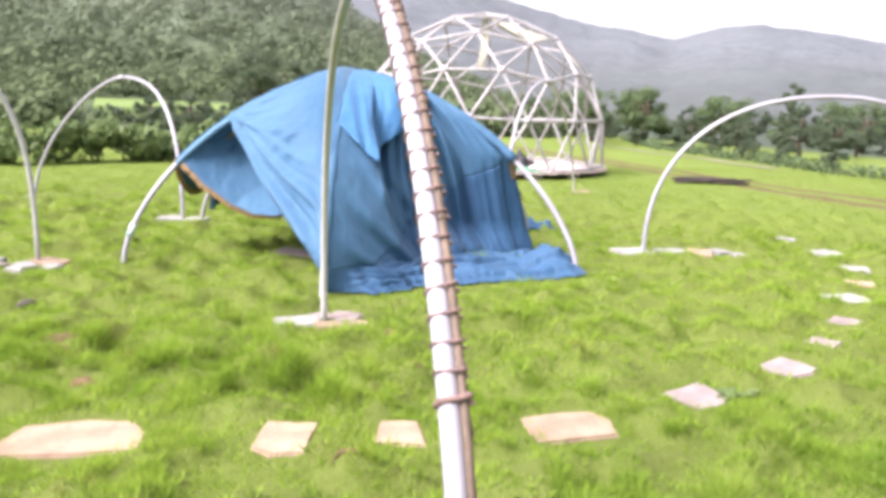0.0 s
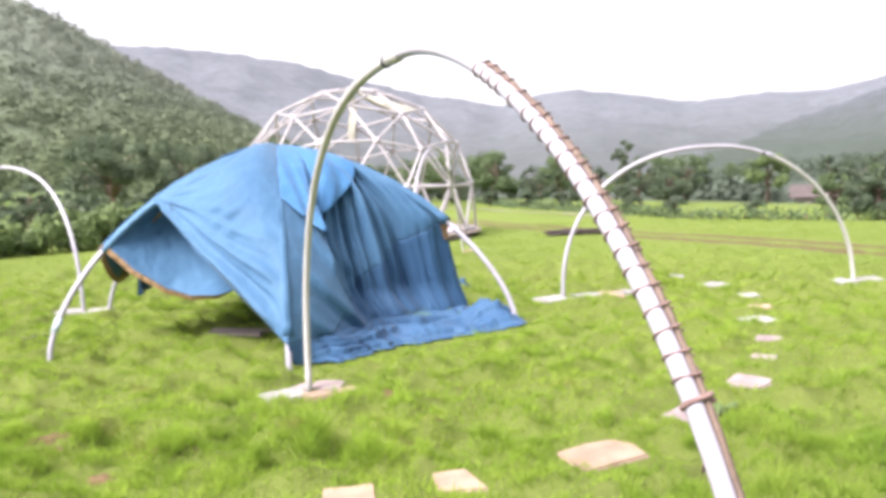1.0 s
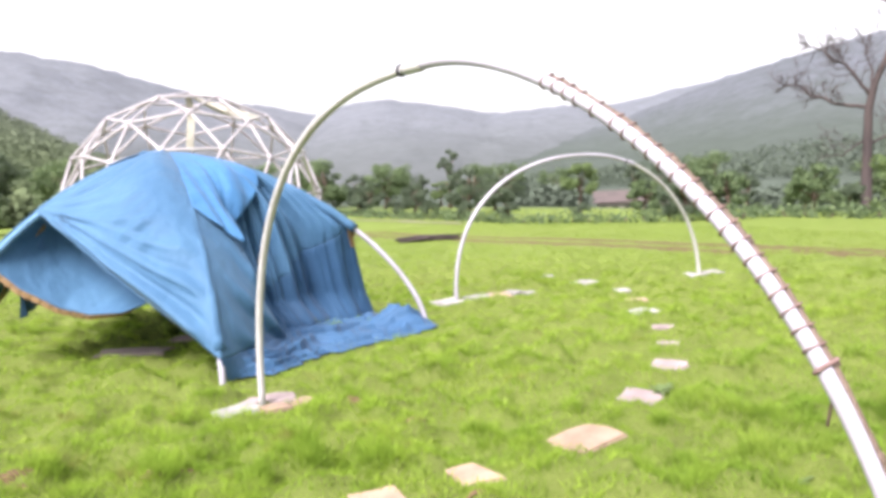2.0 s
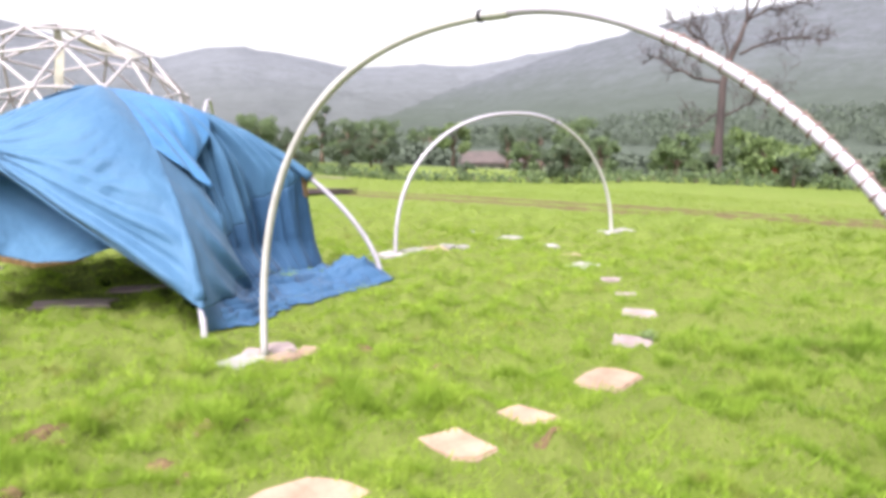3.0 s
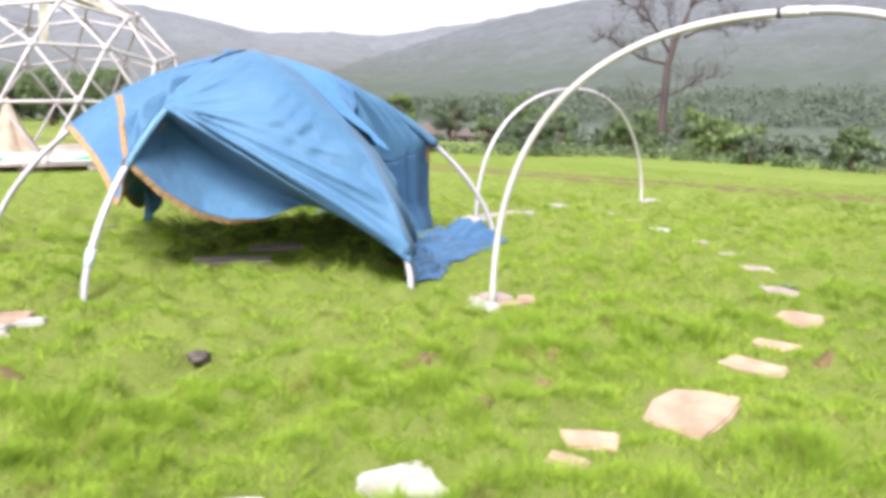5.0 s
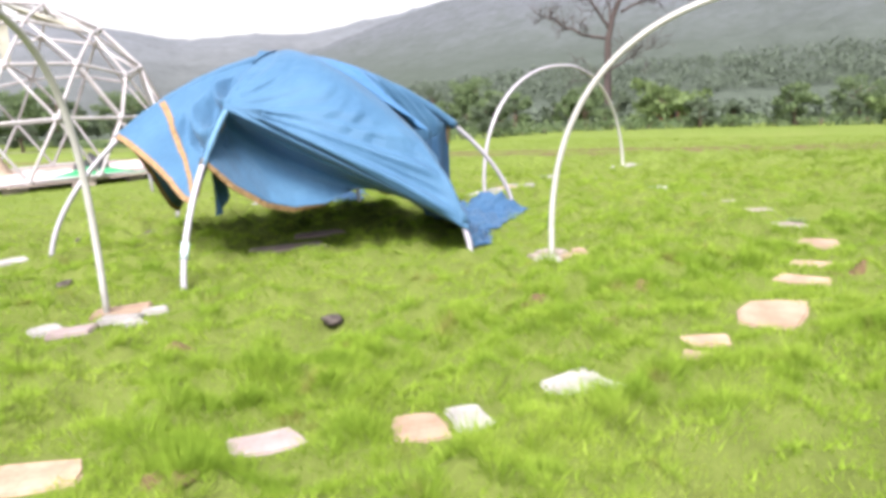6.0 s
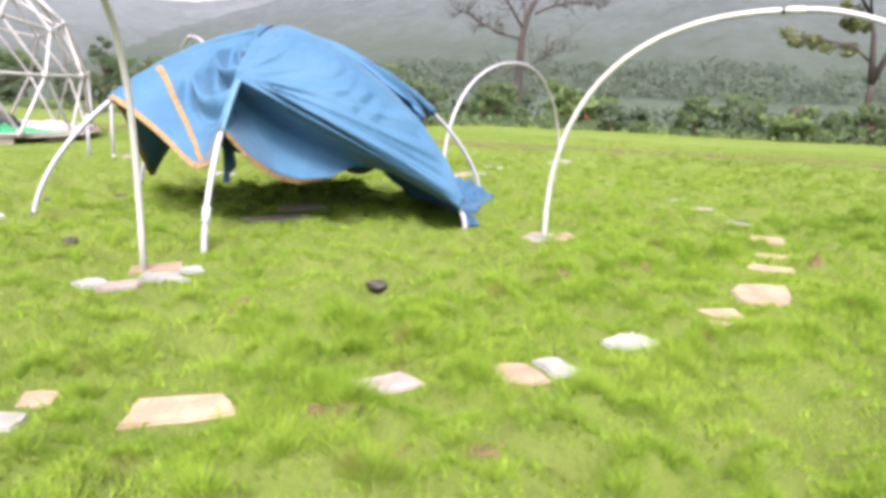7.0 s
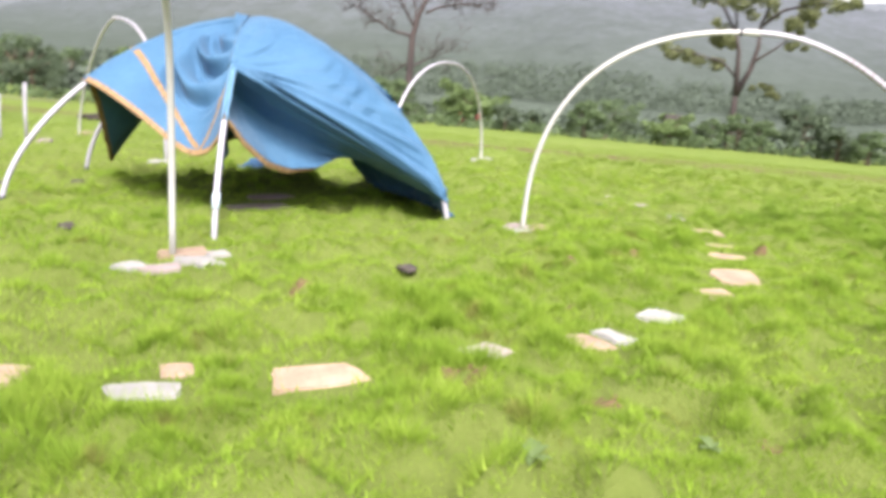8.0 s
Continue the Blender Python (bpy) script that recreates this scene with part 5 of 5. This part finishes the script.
for fn, path, width in (
        (ws_lower, lambda t: (t * 0.60, 1.0, 0, -1), 0.045), (wnw, lambda t: (t, 1.0, 0, -1), 0.05), (nwn, lambda t: (t, 1.0, 0, -1), 0.05),
        (nne, lambda t: (t, 1.0, 0, -1), 0.05), (nee, lambda t: (t, 1.0, 0, -1), 0.05),
        (wnw, lambda t: (1 - 0.80 * t, 0.74 + 0.24 * t ** 1.2, 0, -1), 0.06), (wnw, lambda t: (0.025 + 0.15 * t ** 2, 0.44 + 0.55 * t, 1, 0), 0.036),
        (se_panel, lambda t: (1.0, 0.57 + 0.12 * t, -1, 0), 0.05)):
    tent_part("braid", braid(fn, path, width), GOLD, "gold braid border")

for leg, q in (("south", 0.87), ("west", 0.425), ("northwest", 0.53), ("north", 0.62), ("northeast", 0.78), ("east", 0.57)):
    line = [rib(leg, 0.01 + (q - 0.01) * k / 30, 0.004) for k in range(31)]
    tent_part("cloth_sleeve", tube_mesh("cloth_sleeve", line, [0.050 + 0.004 * math.sin(k * 1.3) for k in range(31)], 12), CLOTH, "cloth sleeve drawn over the pipe")

line = [rib("west", 0.40 + 0.215 * k / 12) for k in range(13)]
tent_part("pipe_sleeve", tube_mesh("pipe_sleeve", line, [0.034 + 0.002 * math.sin(k * 1.7) for k in range(13)], 12), CLOTH_PALE, "pale blue cloth wound round the pipe")

slab("floor_slab", "brownish flat slab on the shaded ground under the tent", -1.75, 8.25, 0.7, 0.3, -25, STONE_PINK, 130, 0.05, 0.02, "slabs under the tent")
slab("floor_slab", "brownish flat slab on the shaded ground under the tent", -1.05, 8.62, 0.6, 0.28, -22, STONE_PINK, 131, 0.05, 0.02, "slabs under the tent")


# ---- the geodesic dome frame on its platform ----
def geodesic():
    at = Vector((0.48, 22.4, 0.84))
    radius, turn = 3.62, radians(12)
    root = thing("geodesic_dome", "white steel geodesic dome frame on a low platform", "dome", at=(at.x, at.y, 0))
    r5 = 2 / math.sqrt(5)
    ico = [Vector((0, 0, 1))] + [Vector((math.cos(a) * r5, math.sin(a) * r5, r5 / 2)) for a in (turn + 2 * math.pi * k / 5 for k in range(5))]
    ico += [Vector((math.cos(a) * r5, math.sin(a) * r5, -r5 / 2)) for a in (turn + math.pi / 5 + 2 * math.pi * k / 5 for k in range(5))]
    pts, edges = {}, set()

    def key(v):
        v = v.normalized()
        k = (round(v.x, 3), round(v.y, 3), round(v.z, 3))
        pts.setdefault(k, v)
        return k

    def close(a, b):
        return (ico[a] - ico[b]).length < 1.1

    for i in range(len(ico)):
        for j in range(i):
            for k in range(j):
                if close(i, j) and close(j, k) and close(i, k):
                    node = {}
                    for a in range(4):
                        for b in range(4 - a):
                            node[(a, b)] = key(ico[i] * a + ico[j] * b + ico[k] * (3 - a - b))
                    for (a, b), p in node.items():
                        for q in ((a + 1, b), (a, b + 1), (a + 1, b - 1)):
                            if q in node:
                                edges.add(tuple(sorted((p, node[q]))))
    unit = tube_mesh("strut", [(0, 0, 0), (0, 0, 0.04), (0, 0, 0.96), (0, 0, 1)], [0.02, 0.037, 0.037, 0.02], 6)
    hub = tube_mesh("hub", [(0, 0, -0.02), (0, 0, 0.03)], 0.10, 10)
    base = Vector((0, 0, at.z))
    for a, b in sorted(edges):
        p, q = pts[a] * radius, pts[b] * radius
        if min(p.z, q.z) < -0.25 * radius:
            continue
        ob = part("strut", unit, STEEL, root)
        d = q - p
        ob.matrix_basis = Matrix.Translation(p + base) @ d.to_track_quat("Z", "Y").to_matrix().to_4x4() @ Matrix.Diagonal((1, 1, d.length, 1))
    for p in pts.values():
        if p.z > -0.25:
            ob = part("hub", hub, STEEL, root)
            ob.matrix_basis = Matrix.Translation(p * radius + base) @ p.to_track_quat("Z", "Y").to_matrix().to_4x4()
    # hanging remains of the cover
    def strip(u, v):
        return Vector((lerp(-0.10, 0.10, u) + 0.05 * math.sin(v * 5), 0.1 * math.sin(v * 4 + u), lerp(radius * 0.985, radius * 0.985 - 1.55, v))) + base
    part("cover_strip", grid_mesh("cover_strip", strip, 6, 24), SHEET_YELLOW, root, "yellowed strip of cover hanging from the crown")
    tri = sorted((p for p in pts.values() if 0.7 < p.z < 0.97), key=lambda p: (p - Vector((0.45, -0.35, 0.82))).length)[:2] + [Vector((0, 0, 1))]
    tri = [p.normalized() * radius * 0.985 + base for p in tri]

    def patch(u, v):
        p = lerp(tri[2], lerp(tri[0], tri[1], u), v)
        return p + Vector((0, 0, -0.18 * math.sin(math.pi * v) * math.sin(math.pi * u)))
    part("cover_patch", grid_mesh("cover_patch", patch, 10, 10), SHEET_YELLOW, root, "sagging yellowed piece of cover")
    # platform of planks on a frame
    deck = thing("platform", "low round platform of pale planks under the dome", "platform", at=(at.x, at.y, 0))
    y = -3.5
    while y < 3.5:
        half = math.sqrt(max(3.7 ** 2 - (y + 0.12) ** 2, 0.3))
        pl = part("plank", box_mesh("plank", 2 * half, 0.225, 0.05, 0.006), PLANK, deck)
        pl.location = (0, y + 0.12, 0.12)
        y += 0.24
    for a in range(16):
        b = 2 * math.pi * a / 16
        post = part("support", box_mesh("support", 0.5, 0.10, 0.16, 0.01, -0.04), PLANK, deck)
        post.matrix_basis = pose(3.45 * math.cos(b), 3.45 * math.sin(b), 0, 0, 0, math.degrees(b) + 90)
    return root


geodesic()


def heap(name, label, x, y, z, w, d, h, material, seed, category):
    """A slumped bundle of cloth or sacks."""
    bm = bmesh.new()
    bmesh.ops.create_grid(bm, x_segments=22, y_segments=22, size=0.5)
    for v in bm.verts:
        r = min(1.0, math.hypot(v.co.x, v.co.y) * 2)
        n_ = noise.noise(Vector((v.co.x * 5, v.co.y * 5, seed))) + 0.5 * noise.noise(Vector((v.co.x * 12, v.co.y * 12, seed)))
        v.co = Vector((v.co.x * w * (1 + 0.25 * n_), v.co.y * d * (1 + 0.25 * n_), max(0.006, h * (1 - r ** 2) * (0.75 + 0.6 * n_))))
    for f in bm.faces:
        f.smooth = True
    ob = part(name, bm, material)
    ob.location = (x, y, z)
    th = ob.modifiers.new("thickness", "SOLIDIFY")
    th.thickness, th.offset = 0.01, 1.0
    return tagged(ob, label, category, "things on the platform")


heap("tarpaulin", "crumpled bright green sheet over the platform edge", 1.0, 19.5, 0.17, 1.9, 0.9, 0.22, SHEET_GREEN, 1, "sheet")
heap("tarpaulin", "crumpled bright green sheet over the platform edge", -1.9, 20.0, 0.17, 1.6, 0.9, 0.2, SHEET_GREEN, 2, "sheet")
heap("bundle", "dark bundle of bags on the platform", 1.5, 20.9, 0.17, 1.0, 0.8, 0.45, TAPE_BLACK, 3, "bundle")
heap("blanket", "pale pinkish sheet lying on the platform", -0.2, 20.5, 0.17, 3.0, 1.4, 0.2, SHEET_PALE, 4, "sheet")
heap("blanket", "pale pinkish sheet lying on the platform", 2.5, 21.1, 0.17, 2.0, 1.4, 0.2, SHEET_PALE, 5, "sheet")


def drape(name, label, x, y, top, wide, material, seed):
    def fn(u, v):
        a = math.pi * 2 * u
        r = 0.04 + wide * v ** 1.3 * (1 + 0.12 * math.sin(a * 7 + seed))
        return Vector((r * math.cos(a), r * math.sin(a) * 0.6, lerp(top, 0.18, v)))
    ob = part(name, grid_mesh(name, fn, 48, 20), material)
    ob.location = (x, y, 0)
    th = ob.modifiers.new("thickness", "SOLIDIFY")
    th.thickness = 0.006
    return tagged(ob, label, "cloth", "things on the platform")


rag = heap("cloth_rag", "small crumpled blue cloth end lying on the grass", 1.02, 10.42, 0.02, 0.62, 0.3, 0.14, CLOTH_DEEP_SHADED, 9, "cloth")
tagged(rag, "small crumpled blue cloth end lying on the grass", "cloth")
drape("hanging_cloth", "beige cloth gathered at the top, hanging inside the dome", -0.5, 22.3, 1.55, 0.62, SHEET_BEIGE, 1)
drape("hanging_cloth", "dark red cloth hanging inside the dome", -2.1, 21.7, 1.25, 0.2, SHEET_RED, 2)


# ---- clutter further off ----
def log_pile(x, y, turn):
    root = thing("log_pile", "low dark pile of cut branches on the field", "log pile", at=(x, y, 0), turn=turn)
    rng = random.Random(8)
    for k in range(26):
        z = 0.03 + 0.04 * (k % 3)
        a = Vector((rng.uniform(-1.0, -0.3), rng.uniform(-0.25, 0.25), z))
        b = a + Vector((rng.uniform(0.6, 1.4), rng.uniform(-0.25, 0.25), rng.uniform(-0.03, 0.06)))
        part("log", tube_mesh("log", [a, a.lerp(b, 0.5) + Vector((0, 0, 0.02)), b], [0.03, 0.026, 0.018], 7), DEADWOOD, root)


log_pile(6.3, 19.2, -5)


def tractor(x, y, turn):
    root = thing("tractor", "small red tractor parked among bushes", "tractor", at=(x, y, ground_z(x, y)), turn=turn)
    root.scale = (0.62, 0.62, 0.62)
    bonnet = part("bonnet", box_mesh("bonnet", 1.3, 0.6, 0.5, 0.08, 0.6), RED_PAINT, root)
    bonnet.location = (0.6, 0, 0)
    seat = part("seat", box_mesh("seat", 0.5, 0.5, 0.12, 0.03, 0.85), RUBBER, root)
    seat.location = (-0.7, 0, 0)
    hood = part("canopy", box_mesh("canopy", 1.1, 1.0, 0.06, 0.02, 1.75), PLASTER, root, "white sheet canopy")
    hood.location = (-0.6, 0, 0)
    for px, py in ((-1.05, 0.42), (-1.05, -0.42), (-0.12, 0.42), (-0.12, -0.42)):
        post = part("post", tube_mesh("post", [(0, 0, 0.6), (0, 0, 1.78)], 0.025, 8), RED_PAINT, root)
        post.location = (px, py, 0)
    for px, py, r in ((-0.75, 0.55, 0.6), (-0.75, -0.55, 0.6), (0.95, 0.45, 0.34), (0.95, -0.45, 0.34)):
        ring = [Vector((r * 0.78 * math.cos(a), 0, r * 0.78 * math.sin(a))) for a in (2 * math.pi * k / 20 for k in range(21))]
        wheel = part("wheel", tube_mesh("wheel", ring, r * 0.22, 10), RUBBER, root)
        wheel.location = (px, py, r)
        rim = part("rim", tube_mesh("rim", [(0, -0.08, 0), (0, 0.08, 0)], r * 0.58, 16), RED_PAINT, wheel)


tractor(23.5, 16.3, 160)


# ---- grass: blades by the hundred thousand, thick near the walk, thin further off ----
HOLLOWS.extend((x, y, r * 1.7 + 0.05) for x, y, r in STONES)
TRAIL = [at_side("south", "east", 0.25 + 2.5 * k / 9, 0.05, 0) for k in range(10)]
HOLLOWS.extend((p.x, p.y, 0.42) for p in TRAIL)
field()


def grass_mesh(name, label, x, y, z, h, w, bx, by, rng):
    """One triangle a blade: root at x, y, z, height h, half width w, tip leaning by bx, by."""
    n = len(x)
    a = rng.uniform(0, 2 * np.pi, n)
    ca, sa = np.cos(a) * w, np.sin(a) * w
    p0 = np.stack([x - ca, y - sa, z], 1)
    p1 = np.stack([x + ca, y + sa, z], 1)
    p2 = np.stack([x + bx, y + by, z + h], 1)
    v = np.stack([p0, p1, p2], 1).reshape(-1, 3)
    ob = part(name, quick_mesh(name, v, np.arange(n * 3).reshape(-1, 3)), GRASS)
    return tagged(ob, label, "grass", kind="stuff")


def off_stones(x, y, rng, lo=0.85, hi=1.2):
    ok = np.ones(len(x), bool)
    for sx, sy, r in STONES:
        ok &= (x - sx) ** 2 + (y - sy) ** 2 > (r * rng.uniform(lo, hi, len(x))) ** 2
    return ok


SOIL_SPOTS = [(-2.46, 4.55, 0.15), (-0.44, 3.18, 0.11), (-1.79, 4.16, 0.09), (-4.97, 2.98, 0.11), (-4.94, 3.74, 0.11), (-5.17, 4.35, 0.13), (-2.01, 3.83, 0.11), (-5.12, 4.04, 0.07), (-4.3, 5.9, 0.14), (-0.2, 4.4, 0.09), (-2.06, 4.02, 0.08), (-3.5, 4.25, 0.10), (-2.68, 3.9, 0.07), (-1.6, 4.18, 0.07), (-0.43, 4.98, 0.08), (-2.6, 4.4, 0.06)]


def soil_patch(x, y, r, seed):
    def fn(u, v):
        a = 2 * math.pi * u
        q = r * 0.8 * v * (1 + 0.45 * noise.noise(Vector((math.cos(a) * 1.6, math.sin(a) * 1.6, seed))))
        px, py = x + q * math.cos(a) * 1.2, y + q * math.sin(a)
        return Vector((px, py, float(lift(px, py)) + 0.018 - 0.012 * v ** 2 + 0.012 * noise.noise(Vector((px * 30, py * 30, 1)))))
    ob = part("soil_patch", grid_mesh("soil_patch", fn, 24, 8), SOIL)
    return tagged(ob, "small bare patch of brown soil in the grass", "soil", kind="stuff")


def off_soil(x, y, rng):
    ok = np.ones(len(x), bool)
    for sx, sy, r in SOIL_SPOTS:
        ok &= ((x - sx) / 1.2) ** 2 + (y - sy) ** 2 > (r * rng.uniform(0.1, 0.72, len(x))) ** 2
    for p in TRAIL:
        ok &= (x - p.x) ** 2 + (y - p.y) ** 2 > (0.15 * rng.uniform(0.7, 1.0, len(x))) ** 2
    return ok


def weed(x, y, size, seed):
    """A low rosette of broad leaves."""
    rng = random.Random(seed)
    root = thing("weed", "low broad-leaved weed among the grass", "weed", "weeds in the grass", at=(x, y, float(lift(x, y))))
    for k in range(9):
        a, up, ln = 2.4 * k, rng.uniform(0.3, 0.9), size * rng.uniform(0.7, 1.1)

        def fn(u, v, a=a, up=up, ln=ln):
            w = ln * 0.2 * math.sin(math.pi * min(1.0, u * 0.92 + 0.06)) * (v - 0.5) * 2
            q = ln * u
            return Vector((q * math.cos(a) - w * math.sin(a), q * math.sin(a) + w * math.cos(a), 0.02 + up * q - 0.45 * q * q / size + 0.25 * abs(w)))
        ob = part("leaf", grid_mesh("leaf", fn, 7, 4), LEAF_LIGHT, root)


def not_soil(x, y, edge=0.58):
    """False on the small bare spots of soil between the tufts."""
    return vnoise(x * 2.9, y * 2.9, 31) * 0.75 + vnoise(x * 8.3, y * 8.3, 17) * 0.3 < edge


def walk_distance(x, y):
    t = np.clip((-x) / 8.3, 0, 1)
    return np.hypot(x + 8.3 * t, y - 3.2 * t ** 1.3)


def lift(x, y):
    return terrain(x, y) + mounds(x, y) * np.clip((14 - np.hypot(x + 2, y - 6)) / 4, 0, 1) - 0.012


def tussocks(name, label, per_metre, box, blades, near, seed):
    """Rounded tufts whose blades fan outwards, with gaps between them."""
    rng = np.random.default_rng(seed)
    x0, x1, y0, y1 = box
    n = int((x1 - x0) * (y1 - y0) * per_metre)
    cx, cy = rng.uniform(x0, x1, n), rng.uniform(y0, y1, n)
    d = walk_distance(cx, cy)
    ok = (d > near[0]) & (d < near[1]) & off_stones(cx, cy, rng, 1.2, 1.4)
    ok &= rng.uniform(-1.0, 0.35, n) < vnoise(cx * 1.1, cy * 1.1, 9) * 0.7 + vnoise(cx * 2.7, cy * 2.7, 4) * 0.5
    cx, cy = cx[ok], cy[ok]
    n = len(cx)
    size = rng.uniform(0.035, 0.105, n)
    tall = rng.uniform(0.035, 0.088, n) * (1 + 0.35 * vnoise(cx * 0.8, cy * 0.8, 12))
    tall *= 0.62 + 1.1 * np.clip(mounds(cx, cy) / 0.08, 0, 1)
    k = np.repeat(np.arange(n), blades)
    m = len(k)
    r, a = np.sqrt(rng.uniform(0, 1, m)), rng.uniform(0, 2 * np.pi, m)
    x, y = cx[k] + np.cos(a) * r * size[k], cy[k] + np.sin(a) * r * size[k]
    h = tall[k] * (1.1 - 0.55 * r ** 2) * rng.uniform(0.6, 1.15, m)
    out = (0.35 + 0.65 * r) * h * rng.uniform(0.4, 1.25, m)
    bx = np.cos(a) * out + rng.normal(0, 0.012, m)
    by = np.sin(a) * out + rng.normal(0, 0.012, m)
    w = (0.0013 + 0.00030 * walk_distance(x, y)) * rng.uniform(0.7, 1.3, m)
    keep = off_stones(x, y, rng, 0.85, 1.15) & off_soil(x, y, rng) & not_soil(x, y, 0.66)
    return grass_mesh(name, label, x[keep], y[keep], lift(x, y)[keep], h[keep], w[keep], bx[keep], by[keep], rng)


def lawn(name, label, count, box, near, width, height, seed):
    """The thin short grass between the tufts."""
    rng = np.random.default_rng(seed)
    x0, x1, y0, y1 = box
    x, y = rng.uniform(x0, x1, count), rng.uniform(y0, y1, count)
    d = walk_distance(x, y)
    ok = (rng.uniform(0, 1, count) < np.clip(near / (d + 0.1), 0, 1) ** 1.6) & off_stones(x, y, rng)
    ok &= off_soil(x, y, rng) & not_soil(x, y, 0.64)
    # the two wheel ruts of the track are worn bare
    across = x + 0.25 * y + 0.3 * vnoise(x * 0.3, y * 0.3, 40)
    rut = np.minimum(np.abs(across - 11.7), np.abs(across - 12.65)) + 0.25 * vnoise(x * 1.3, y * 1.3, 41)
    ok &= rng.uniform(0, 1, count) < np.clip(rut / 0.4 - 0.15, 0.06, 1)
    ok &= rng.uniform(-1.1, 0.3, count) < vnoise(x * 1.7, y * 1.7, 21) * 0.8
    x, y = x[ok], y[ok]
    n = len(x)
    h = height * rng.uniform(0.45, 1.25, n) * (1 + 0.4 * vnoise(x * 3.1, y * 3.1, 5))
    lean, b = rng.uniform(0.25, 1.1, n) * h, rng.uniform(0, 2 * np.pi, n)
    return grass_mesh(name, label, x, y, lift(x, y), h, width * rng.uniform(0.7, 1.3, n), np.cos(b) * lean, np.sin(b) * lean, rng)


for k, spot in enumerate(SOIL_SPOTS):
    soil_patch(*spot, k * 3.7)
for k, (x, y, s) in enumerate(((-5.7, 3.85, 0.13), (1.59, 4.21, 0.15), (1.75, 4.35, 0.12), (1.15, 2.67, 0.11), (-5.13, 3.22, 0.10), (2.0, 5.3, 0.11))):
    weed(x, y, s * 0.75, k)
tussocks("grass", "short soft bright green grass in rounded tufts", 110, (-13.5, 6.0, -2.5, 9.5), 130, (0, 4.2), 51)
tussocks("grass", "bright green grass tufts further over the field", 42, (-15, 9.0, 0.0, 15), 56, (4.2, 11), 53)
lawn("grass", "thin short green grass between the tufts", 780000, (-13.5, 7.0, -1.5, 11.0), 4.0, 0.0038, 0.045, 54)
lawn("grass", "short bright green grass further over the field", 560000, (-18, 14, -2, 26), 13.0, 0.0076, 0.05, 52)
